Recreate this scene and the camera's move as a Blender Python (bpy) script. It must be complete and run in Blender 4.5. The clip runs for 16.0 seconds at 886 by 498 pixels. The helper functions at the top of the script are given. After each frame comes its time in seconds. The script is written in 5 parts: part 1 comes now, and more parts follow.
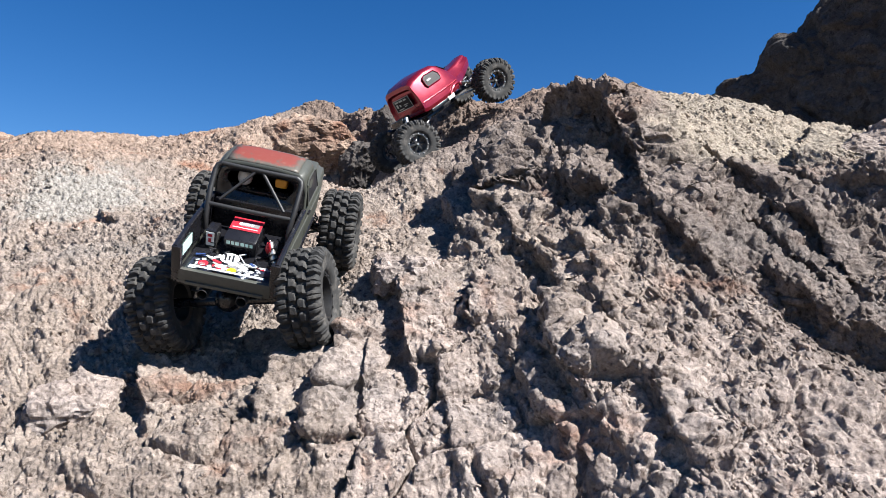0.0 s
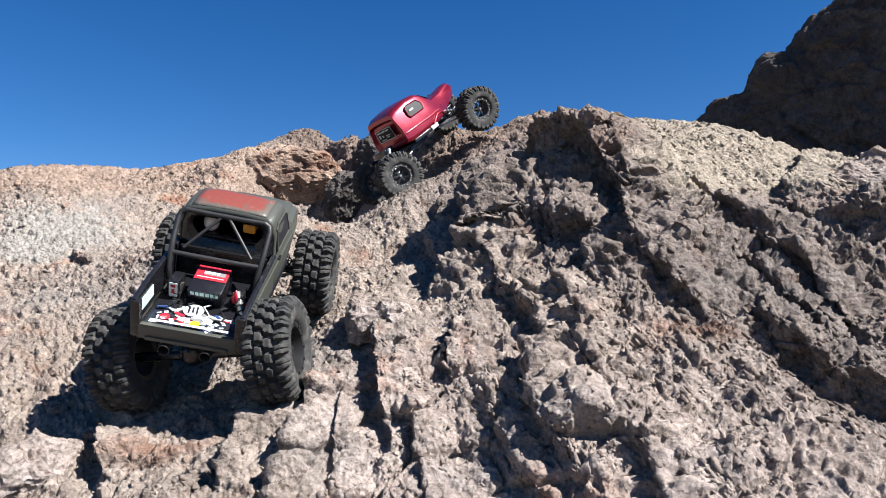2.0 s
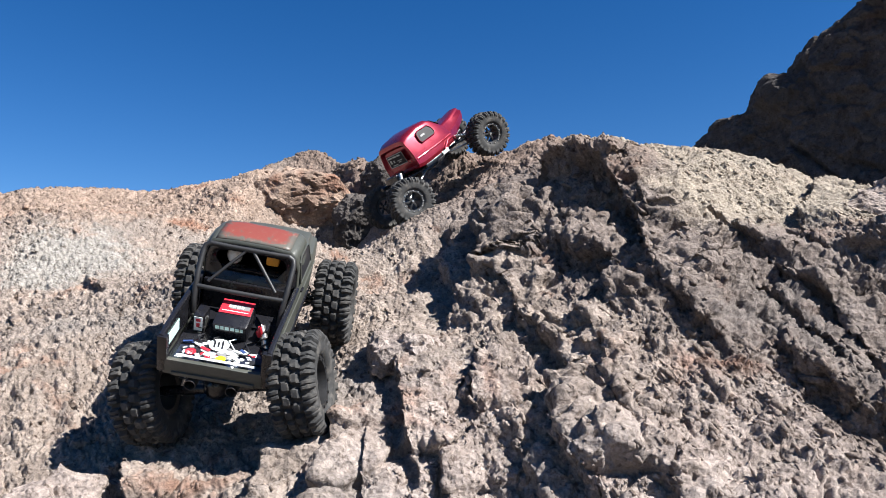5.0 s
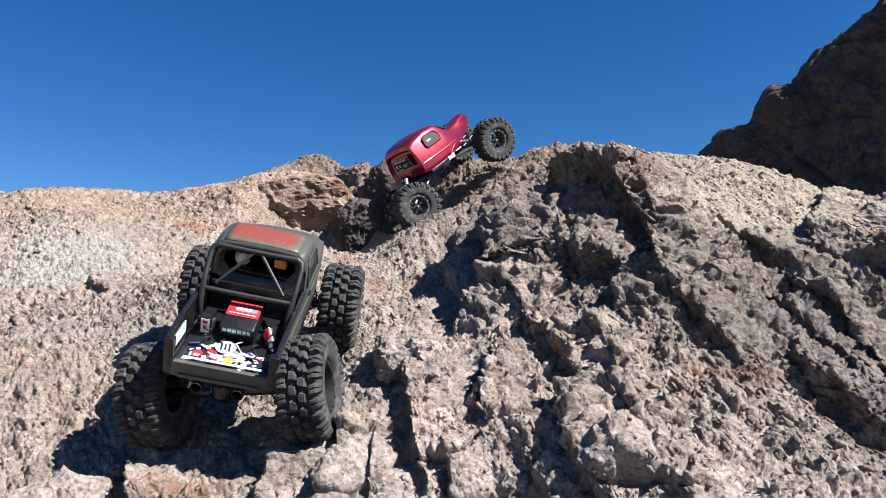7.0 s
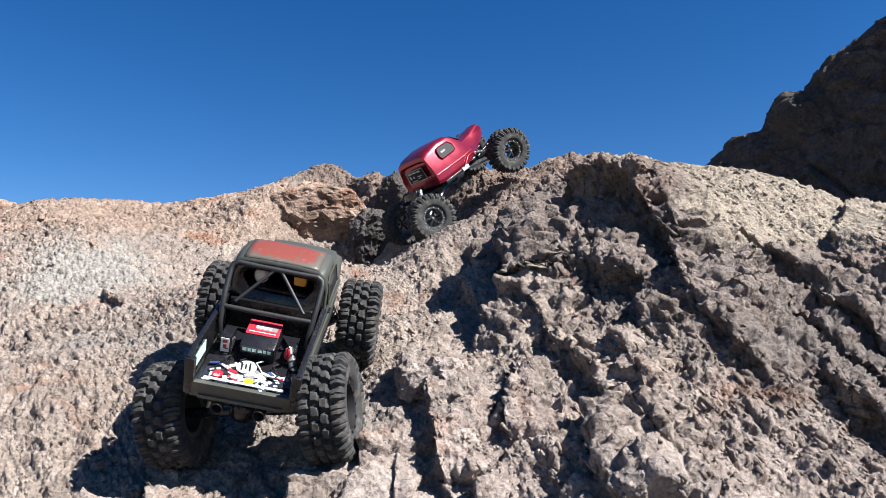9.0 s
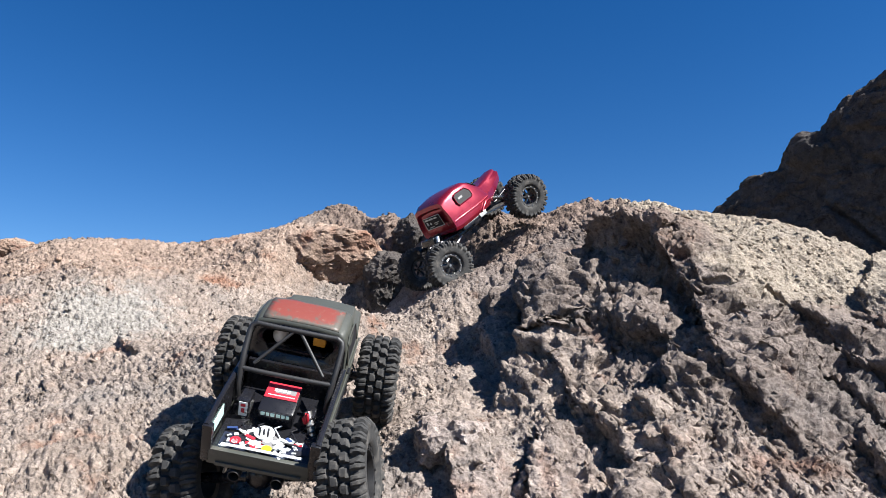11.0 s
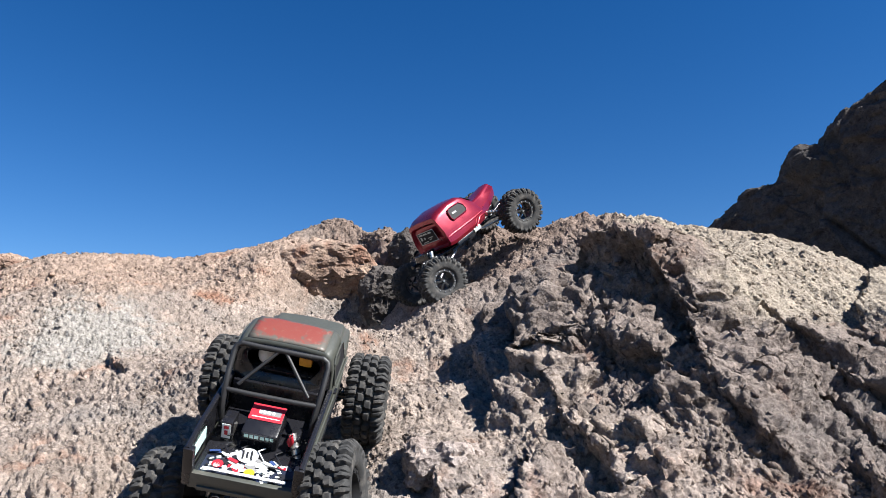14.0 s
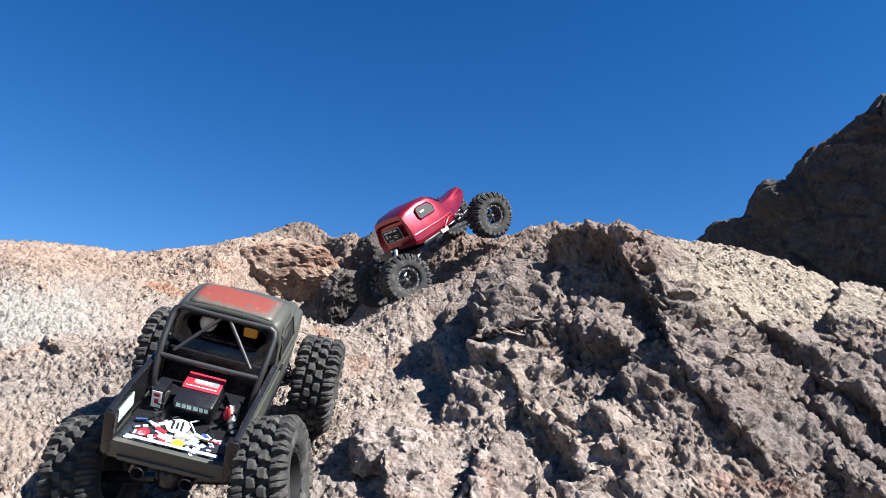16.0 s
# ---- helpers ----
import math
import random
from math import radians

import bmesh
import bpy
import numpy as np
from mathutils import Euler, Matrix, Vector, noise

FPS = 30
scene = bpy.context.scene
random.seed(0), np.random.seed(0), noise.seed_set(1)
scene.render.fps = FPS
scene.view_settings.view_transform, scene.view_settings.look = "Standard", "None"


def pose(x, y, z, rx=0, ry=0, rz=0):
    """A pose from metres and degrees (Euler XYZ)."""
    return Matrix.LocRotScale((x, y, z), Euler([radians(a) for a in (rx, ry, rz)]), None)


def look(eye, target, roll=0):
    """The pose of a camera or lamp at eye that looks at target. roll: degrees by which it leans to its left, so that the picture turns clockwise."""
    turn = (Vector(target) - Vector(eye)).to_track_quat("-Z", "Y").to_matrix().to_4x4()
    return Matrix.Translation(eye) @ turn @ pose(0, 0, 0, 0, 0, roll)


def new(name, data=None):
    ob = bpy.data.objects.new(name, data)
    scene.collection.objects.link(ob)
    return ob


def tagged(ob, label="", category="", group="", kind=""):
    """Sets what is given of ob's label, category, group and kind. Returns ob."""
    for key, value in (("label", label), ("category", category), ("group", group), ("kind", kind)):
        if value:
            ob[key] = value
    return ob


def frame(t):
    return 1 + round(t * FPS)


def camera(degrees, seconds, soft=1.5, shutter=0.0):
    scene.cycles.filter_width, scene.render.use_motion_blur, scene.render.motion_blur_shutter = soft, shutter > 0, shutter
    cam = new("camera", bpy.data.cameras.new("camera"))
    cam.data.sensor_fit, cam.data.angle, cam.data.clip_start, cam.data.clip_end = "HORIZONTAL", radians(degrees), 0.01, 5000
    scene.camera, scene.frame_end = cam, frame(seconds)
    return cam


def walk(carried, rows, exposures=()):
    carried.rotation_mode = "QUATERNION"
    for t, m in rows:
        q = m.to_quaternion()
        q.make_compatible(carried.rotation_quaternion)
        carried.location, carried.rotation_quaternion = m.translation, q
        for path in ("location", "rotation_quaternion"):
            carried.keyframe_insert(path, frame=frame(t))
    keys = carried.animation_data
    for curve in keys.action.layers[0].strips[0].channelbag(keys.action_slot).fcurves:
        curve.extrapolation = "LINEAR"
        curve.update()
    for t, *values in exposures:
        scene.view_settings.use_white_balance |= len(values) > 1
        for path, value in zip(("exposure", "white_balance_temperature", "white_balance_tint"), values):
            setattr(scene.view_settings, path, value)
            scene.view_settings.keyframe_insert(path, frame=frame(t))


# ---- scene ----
import itertools

cam = camera(64.4, 16.0, soft=0.75)
PATH = [
    (0, (-0.018, -0.012, 0.601), (0.006, 1.983, 0.741), 0.0),
    (0.5, (0.002, -0.008, 0.616), (0.027, 1.986, 0.766), -0.1),
    (1, (0.018, -0.01, 0.634), (0.046, 1.983, 0.804), -0.3),
    (1.5, (0.013, 0.019, 0.644), (0.043, 2.01, 0.832), -0.4),
    (2, (0.01, 0.03, 0.639), (0.044, 2.02, 0.832), -1.1),
    (2.5, (0.011, 0.03, 0.636), (0.047, 2.021, 0.828), -1.4),
    (3, (-0.005, 0.031, 0.644), (0.031, 2.021, 0.838), -1.3),
    (3.5, (-0.014, 0.031, 0.652), (0.025, 2.02, 0.854), -1.3),
    (4, (-0.009, 0.026, 0.65), (0.032, 2.014, 0.859), -1.3),
    (4.5, (-0.017, 0.023, 0.663), (0.024, 2.01, 0.886), -1.3),
    (7, (-0.037, 0.03, 0.662), (0.007, 2.013, 0.915), -0.4),
    (7.5, (-0.053, 0.034, 0.661), (-0.015, 2.018, 0.915), -0.4),
    (8, (-0.047, 0.04, 0.657), (-0.015, 2.023, 0.912), -0.3),
    (8.5, (-0.047, 0.039, 0.661), (-0.017, 2.022, 0.915), -0.4),
    (9, (-0.057, 0.041, 0.678), (-0.031, 2.023, 0.948), -0.5),
    (9.5, (-0.066, 0.043, 0.684), (-0.054, 2.023, 0.967), -0.5),
    (10, (-0.076, 0.043, 0.701), (-0.074, 2.019, 1.011), -0.3),
    (12.5, (-0.06, 0.058, 0.725), (-0.071, 2.021, 1.107), -0.1),
    (13, (-0.062, 0.057, 0.727), (-0.073, 2.02, 1.111), -0.2),
    (13.5, (-0.058, 0.059, 0.73), (-0.067, 2.021, 1.119), -0.3),
    (14, (-0.054, 0.061, 0.729), (-0.062, 2.023, 1.119), -0.2),
    (14.5, (-0.05, 0.063, 0.726), (-0.056, 2.024, 1.121), -0.2),
    (15, (-0.03, 0.053, 0.727), (-0.033, 2.013, 1.121), -0.5),
    (15.5, (-0.031, 0.033, 0.706), (0.005, 1.991, 1.11), 0.5),
    (16, (-0.046, 0.129, 0.67), (0.035, 2.07, 1.146), 2.5),
]
walk(cam, [(t, look(eye, target, roll)) for t, eye, target, roll in PATH], exposures=[(0.0, 1.50), (15.2, 1.50), (16.0, 1.70)])


# ---- daylight ----
SUN_FROM = Vector((0.62, -0.33, 0.71)).normalized()      # direction to the sun
world = bpy.data.worlds.new("desert_sky")
scene.world = world
world.use_nodes = True
wn = world.node_tree.nodes
sky = wn.new("ShaderNodeTexSky")
sky.sky_type, sky.sun_disc = "NISHITA", False
sky.sun_elevation = math.asin(SUN_FROM.z)
sky.sun_rotation = math.atan2(SUN_FROM.x, SUN_FROM.y)
sky.altitude, sky.air_density, sky.dust_density, sky.ozone_density = 1500, 1.0, 0.1, 3.0
deep = wn.new("ShaderNodeHueSaturation")
deep.inputs["Saturation"].default_value = 1.35
deep.inputs["Hue"].default_value = 0.508
world.node_tree.links.new(sky.outputs[0], deep.inputs["Color"])
world.node_tree.links.new(deep.outputs[0], wn["Background"].inputs["Color"])
wn["Background"].inputs["Strength"].default_value = 0.0455
sun = new("sun", bpy.data.lights.new("sun", "SUN"))
sun.data.energy, sun.data.angle, sun.data.color = 5.0, radians(0.53), (1.0, 0.98, 0.95)
sun.matrix_world = Matrix.Translation((0, 0, 6)) @ SUN_FROM.to_track_quat("Z", "Y").to_matrix().to_4x4()


# ---- materials ----
def nodes_of(name):
    m = bpy.data.materials.new(name)
    m.use_nodes = True
    return m, m.node_tree.nodes, m.node_tree.links, m.node_tree.nodes["Principled BSDF"]


def ramp(n, stops):
    r = n.new("ShaderNodeValToRGB")
    while len(r.color_ramp.elements) < len(stops):
        r.color_ramp.elements.new(0.5)
    for e, (at, c) in zip(r.color_ramp.elements, stops):
        e.position, e.color = at, (*c, 1)
    return r


def noise_at(n, l, coord, scale, detail=4.0, rough=0.55, distortion=0.0):
    t = n.new("ShaderNodeTexNoise")
    t.inputs["Scale"].default_value, t.inputs["Detail"].default_value = scale, detail
    t.inputs["Roughness"].default_value, t.inputs["Distortion"].default_value = rough, distortion
    l.new(coord, t.inputs["Vector"])
    return t


def mixed(n, l, fac, a, b, blend="MIX"):
    m = n.new("ShaderNodeMix")
    m.data_type, m.blend_type = "RGBA", blend
    for sock, v in ((m.inputs[0], fac), (m.inputs[6], a), (m.inputs[7], b)):
        if isinstance(v, (int, float)):
            sock.default_value = v
        elif isinstance(v, tuple):
            sock.default_value = (*v, 1)
        else:
            l.new(v, sock)
    return m.outputs[2]


def rock_material(name, pale, tan, rust, grey, varnish, rust_amount=0.5, varnish_amount=0.5, beds=False, pieces=False):
    """Weathered volcanic rock: grains of several sizes, rusty and grey stains, dark varnish in patches."""
    m, n, l, p = nodes_of(name)
    pos = n.new("ShaderNodeTexCoord").outputs["Object"]
    broad = noise_at(n, l, pos, 3.2, 3.0)
    stain = noise_at(n, l, pos, 7.0, 5.0, 0.6, 0.4)
    patch = noise_at(n, l, pos, 19.0, 5.0, 0.65, 0.3)
    grain = noise_at(n, l, pos, 260.0, 3.0, 0.7)
    grit = n.new("ShaderNodeTexVoronoi")
    grit.inputs["Scale"].default_value = 150
    l.new(pos, grit.inputs["Vector"])
    base = mixed(n, l, ramp_fac(n, l, patch.outputs[0], 0.38, 0.62), tan, pale)
    base = mixed(n, l, ramp_fac(n, l, stain.outputs[0], 0.62 - 0.2 * rust_amount, 0.78 - 0.2 * rust_amount), base, rust)
    base = mixed(n, l, ramp_fac(n, l, broad.outputs[0], 0.5, 0.72), base, grey)
    var2 = noise_at(n, l, pos, 11.0, 6.0, 0.7, 0.6)
    base = mixed(n, l, ramp_fac(n, l, var2.outputs[0], 0.70 - 0.25 * varnish_amount, 0.86 - 0.25 * varnish_amount), base, varnish)
    if beds:
        # two kinds of rock: pale pinkish tuff on one side, brown-grey breccia on the other, and an olive-tan slab
        xyz = n.new("ShaderNodeSeparateXYZ")
        wob = noise_at(n, l, pos, 6.0, 4.0, 0.6)
        l.new(pos, xyz.inputs[0])
        edge = n.new("ShaderNodeMath")
        edge.operation = "MULTIPLY_ADD"
        edge.inputs[1].default_value = 0.30
        l.new(wob.outputs[0], edge.inputs[0])
        l.new(xyz.outputs[0], edge.inputs[2])
        breccia = mixed(n, l, 1.0, base, (0.685, 0.68, 0.70), "MULTIPLY")
        # the breccia begins further over to the side lower down
        lower = n.new("ShaderNodeMath")
        lower.operation = "MULTIPLY_ADD"
        lower.inputs[1].default_value = 1.2
        l.new(xyz.outputs[2], lower.inputs[0])
        l.new(edge.outputs[0], lower.inputs[2])
        # a paler pink bed at the foot
        pink = mixed(n, l, 1.0, base, (1.20, 1.21, 1.26), "MULTIPLY")
        foot = n.new("ShaderNodeMath")
        foot.operation = "MULTIPLY_ADD"
        foot.inputs[1].default_value = 0.30
        l.new(wob.outputs[0], foot.inputs[0])
        l.new(xyz.outputs[2], foot.inputs[2])
        both = n.new("ShaderNodeMath")
        both.operation = "MULTIPLY"
        l.new(ramp_fac(n, l, foot.outputs[0], 0.84, 0.66), both.inputs[0])
        l.new(ramp_fac(n, l, edge.outputs[0], -0.05, 0.10), both.inputs[1])
        base = mixed(n, l, both.outputs[0], base, pink)
        base = mixed(n, l, ramp_fac(n, l, lower.outputs[0], 1.10, 1.28), base, breccia)
        ridge = n.new("ShaderNodeMath")
        ridge.operation = "MULTIPLY_ADD"
        ridge.inputs[1].default_value = 0.35
        l.new(stain.outputs[0], ridge.inputs[0])
        l.new(xyz.outputs[2], ridge.inputs[2])
        peach = mixed(n, l, 1.0, base, (1.05, 0.95, 0.88), "MULTIPLY")
        base = mixed(n, l, ramp_fac(n, l, ridge.outputs[0], 1.10, 1.24), base, peach)
        # the smooth tan slab high on the outcrop
        tan_slab = mixed(n, l, 0.72, base, (0.285, 0.248, 0.198))
        high = n.new("ShaderNodeMath")
        high.operation = "MULTIPLY"
        l.new(ramp_fac(n, l, edge.outputs[0], 0.48, 0.58), high.inputs[0])
        l.new(ramp_fac(n, l, xyz.outputs[2], 0.80, 0.86), high.inputs[1])
        base = mixed(n, l, high.outputs[0], base, tan_slab)
        streak = n.new("ShaderNodeVectorMath")
        streak.operation = "DISTANCE"
        streak.inputs[1].default_value = (-0.88, 1.72, 0.86)
        l.new(pos, streak.inputs[0])
        dist = n.new("ShaderNodeMath")
        dist.operation = "MULTIPLY_ADD"
        dist.inputs[1].default_value = 0.35
        l.new(patch.outputs[0], dist.inputs[0])
        l.new(streak.outputs["Value"], dist.inputs[2])
        base = mixed(n, l, ramp_fac(n, l, dist.outputs[0], 0.38, 0.26), base, (0.235, 0.222, 0.204))
    clast = noise_at(n, l, pos, 75.0, 3.0, 0.6, 0.5)
    dark = mixed(n, l, 1.0, base, (0.50, 0.46, 0.44), "MULTIPLY")
    base = mixed(n, l, ramp_fac(n, l, clast.outputs[0], 0.585, 0.66), base, dark)
    light = mixed(n, l, 1.0, base, (1.28, 1.26, 1.24), "MULTIPLY")
    base = mixed(n, l, ramp_fac(n, l, clast.outputs[0], 0.43, 0.36), base, light)
    if pieces:
        isl = n.new("ShaderNodeNewGeometry")
        tone = ramp(n, [(0.0, (0.78, 0.76, 0.74)), (0.5, (0.97, 0.95, 0.93)), (0.85, (1.1, 1.08, 1.06)), (1.0, (1.22, 1.16, 1.1))])
        l.new(isl.outputs["Random Per Island"], tone.inputs[0])
        base = mixed(n, l, 1.0, base, tone.outputs[0], "MULTIPLY")
    speck = ramp(n, [(0.28, (0.62, 0.60, 0.58)), (0.5, (1.0, 1.0, 1.0)), (0.74, (1.28, 1.27, 1.25))])
    l.new(grain.outputs[0], speck.inputs[0])
    base = mixed(n, l, 1.0, base, speck.outputs[0], "MULTIPLY")
    tint = ramp(n, [(0.0, (0.82, 0.80, 0.78)), (1.0, (1.15, 1.14, 1.13))])
    sep = n.new("ShaderNodeSeparateColor")
    l.new(grit.outputs["Color"], sep.inputs[0])
    l.new(sep.outputs[0], tint.inputs[0])
    base = mixed(n, l, 0.8, base, tint.outputs[0], "MULTIPLY")
    l.new(base, p.inputs["Base Color"])
    p.inputs["Roughness"].default_value = 0.9
    p.inputs["Specular IOR Level"].default_value = 0.25
    b1, b2 = n.new("ShaderNodeBump"), n.new("ShaderNodeBump")
    b1.inputs["Strength"].default_value, b1.inputs["Distance"].default_value = 1.0, 0.0055
    b2.inputs["Strength"].default_value, b2.inputs["Distance"].default_value = 0.9, 0.0022
    coarse = noise_at(n, l, pos, 110.0, 6.0, 0.7)
    l.new(coarse.outputs[0], b1.inputs["Height"])
    l.new(grit.outputs["Distance"], b2.inputs["Height"])
    l.new(b1.outputs[0], b2.inputs["Normal"])
    l.new(b2.outputs[0], p.inputs["Normal"])
    return m


def ramp_fac(n, l, fac, lo, hi):
    r = n.new("ShaderNodeMapRange")
    r.inputs[1].default_value, r.inputs[2].default_value = lo, hi
    r.interpolation_type = "SMOOTHSTEP"
    l.new(fac, r.inputs[0])
    return r.outputs[0]


def coat(name, colour, rough=0.5, metal=0.0, dust=0.3, scale=60.0, dust_colour=(0.30, 0.25, 0.21), bump=0.0004, clear=0.0):
    """Paint, plastic, rubber or metal with a film of dust and small scuffs."""
    m, n, l, p = nodes_of(name)
    pos = n.new("ShaderNodeTexCoord").outputs["Object"]
    a, b = noise_at(n, l, pos, scale, 5.0, 0.65), noise_at(n, l, pos, scale * 7, 3.0, 0.6)
    col = mixed(n, l, ramp_fac(n, l, a.outputs[0], 0.68 - 0.35 * dust, 0.95 - 0.3 * dust), colour, dust_colour) if dust else colour
    var = ramp(n, [(0.2, (0.8, 0.8, 0.8)), (0.8, (1.18, 1.18, 1.18))])
    l.new(b.outputs[0], var.inputs[0])
    l.new(mixed(n, l, 0.6, col, var.outputs[0], "MULTIPLY"), p.inputs["Base Color"])
    r = n.new("ShaderNodeMapRange")
    r.inputs[3].default_value, r.inputs[4].default_value = max(rough - 0.1, 0.03), min(rough + 0.2, 1)
    l.new(a.outputs[0], r.inputs[0])
    l.new(r.outputs[0], p.inputs["Roughness"])
    p.inputs["Metallic"].default_value = metal
    p.inputs["Coat Weight"].default_value = clear
    p.inputs["Coat Roughness"].default_value = 0.08
    if bump:
        bp = n.new("ShaderNodeBump")
        bp.inputs["Strength"].default_value, bp.inputs["Distance"].default_value = 0.6, bump
        l.new(b.outputs[0], bp.inputs["Height"])
        l.new(bp.outputs[0], p.inputs["Normal"])
    return m


ROCK = rock_material("weathered_rock", (0.261, 0.219, 0.19), (0.176, 0.145, 0.125), (0.196, 0.118, 0.087), (0.169, 0.151, 0.139), (0.087, 0.065, 0.056), 0.27, 0.45, beds=True)
CHIPS = rock_material("rock_chips", (0.261, 0.219, 0.19), (0.176, 0.145, 0.125), (0.196, 0.118, 0.087), (0.169, 0.151, 0.139), (0.087, 0.065, 0.056), 0.27, 0.45, beds=True, pieces=True)
RUSTY = rock_material("rusty_rock", (0.304, 0.227, 0.177), (0.213, 0.149, 0.114), (0.199, 0.096, 0.062), (0.161, 0.121, 0.098), (0.081, 0.052, 0.039), 0.75, 0.55)
# darker than the rock's own tone: part of the shade is in this colour
CLIFF = rock_material("shade_darkened_cliff_rock", (0.077, 0.068, 0.064), (0.051, 0.044, 0.041), (0.05, 0.038, 0.033), (0.046, 0.043, 0.042), (0.022, 0.019, 0.019), 0.4, 0.6)
DIRT = rock_material("desert_dirt", (0.20, 0.165, 0.135), (0.16, 0.13, 0.105), (0.16, 0.11, 0.085), (0.15, 0.13, 0.12), (0.11, 0.09, 0.075), 0.4, 0.3)
RUBBER = coat("tyre_rubber", (0.020, 0.020, 0.020), 0.8, 0.0, 0.62, 55.0, (0.095, 0.087, 0.078), 0.0006)
GREEN = coat("matte_grey_green_paint", (0.048, 0.051, 0.043), 0.42, 0.0, 0.28, 30.0, (0.095, 0.086, 0.072))
BLACK = coat("black_plastic", (0.008, 0.008, 0.010), 0.22, 0.0, 0.04, 50.0, (0.09, 0.08, 0.07))
CAGE = coat("satin_black_tube", (0.014, 0.014, 0.015), 0.46, 0.0, 0.15, 70.0, (0.1, 0.09, 0.08))
STEEL = coat("bare_metal", (0.55, 0.54, 0.52), 0.32, 1.0, 0.15, 80.0)
DARKMETAL = coat("dark_metal", (0.05, 0.05, 0.052), 0.4, 0.7, 0.25, 80.0)
RIM = coat("black_rim", (0.018, 0.018, 0.019), 0.4, 0.2, 0.22, 70.0, (0.14, 0.12, 0.10))
NAVY = coat("navy_black_vinyl", (0.010, 0.014, 0.030), 0.35, 0.0, 0.05, 50.0, bump=0)
OFFWHITE = coat("grey_white_vinyl", (0.40, 0.42, 0.40), 0.4, 0.0, 0.15, 50.0, bump=0)
RING = coat("dark_grey_ring", (0.06, 0.06, 0.06), 0.45, 0.2, 0.3, 60.0)
WHITE = coat("white_vinyl", (0.60, 0.61, 0.62), 0.35, 0.0, 0.08, 50.0, bump=0)
INK = coat("black_vinyl", (0.015, 0.015, 0.018), 0.3, 0.0, 0.0, 50.0, bump=0)
REDV = coat("red_vinyl", (0.38, 0.015, 0.028), 0.35, 0.0, 0.08, 50.0, bump=0)
YELLOW = coat("yellow_vinyl", (0.6, 0.45, 0.015), 0.4, 0.0, 0.05, 50.0, bump=0)
TEAL = coat("pale_teal_vinyl", (0.45, 0.66, 0.62), 0.4, 0.0, 0.05, 50.0, bump=0)
BLUE = coat("blue_vinyl", (0.02, 0.045, 0.14), 0.4, 0.0, 0.05, 50.0, bump=0)
REDPAINT = coat("red_candy_paint", (0.21, 0.008, 0.022), 0.26, 0.55, 0.10, 25.0, (0.35, 0.12, 0.10), bump=0.0001, clear=0.6)
AMBER = coat("amber_plastic", (0.6, 0.29, 0.03), 0.4, 0.0, 0.1, 50.0)
GREYPART = coat("grey_plastic", (0.16, 0.16, 0.16), 0.5, 0.0, 0.3, 50.0)


def worn_roof():
    m, n, l, p = nodes_of("worn_red_roof_paint")
    pos = n.new("ShaderNodeTexCoord").outputs["Object"]
    a = noise_at(n, l, pos, 28.0, 6.0, 0.7, 0.8)
    b = noise_at(n, l, pos, 130.0, 4.0, 0.7)
    xyz = n.new("ShaderNodeSeparateXYZ")
    l.new(pos, xyz.inputs[0])
    off_middle = n.new("ShaderNodeMath")
    off_middle.operation = "ABSOLUTE"
    l.new(xyz.outputs[1], off_middle.inputs[0])
    worn = None
    for value, lo, hi in ((off_middle.outputs[0], 0.030, 0.052), (xyz.outputs[0], 0.004, -0.014), (xyz.outputs[0], 0.034, 0.050)):
        add = n.new("ShaderNodeMath")
        add.operation = "MULTIPLY_ADD"
        add.inputs[1].default_value = 0.22
        l.new(ramp_fac(n, l, value, lo, hi), add.inputs[0])
        l.new(worn if worn else a.outputs[0], add.inputs[2])
        worn = add.outputs[0]
    col = mixed(n, l, ramp_fac(n, l, worn, 0.53, 0.70), (0.15, 0.032, 0.023), (0.070, 0.064, 0.052))
    col = mixed(n, l, ramp_fac(n, l, b.outputs[0], 0.55, 0.8), col, (0.19, 0.105, 0.08))
    l.new(col, p.inputs["Base Color"])
    p.inputs["Roughness"].default_value = 0.5
    bp = n.new("ShaderNodeBump")
    bp.inputs["Strength"].default_value, bp.inputs["Distance"].default_value = 0.5, 0.0004
    l.new(b.outputs[0], bp.inputs["Height"])
    l.new(bp.outputs[0], p.inputs["Normal"])
    return m


ROOF = worn_roof()
SMOKE = coat("smoked_window", (0.020, 0.020, 0.023), 0.30, 0.0, 0.22, 40.0, (0.10, 0.09, 0.085), bump=0)
SMOKE.node_tree.nodes["Principled BSDF"].inputs["Specular IOR Level"].default_value = 0.05


# ---- rock relief ----
def smooth(a, b, v):
    s = np.clip((v - a) / (b - a), 0.0, 1.0)
    return s * s * (3 - 2 * s)


def hash3(i, j, k, seed):
    n = (i * 73856093) ^ (j * 19349663) ^ (k * 83492791) ^ (seed * 2654435)
    n = (n ^ (n >> 13)) * 1274126177 & 0x7FFFFFFF
    n = (n ^ (n >> 15)) * 374761393 & 0x7FFFFFFF
    return ((n ^ (n >> 16)) & 0xFFFFF) / float(0xFFFFF)


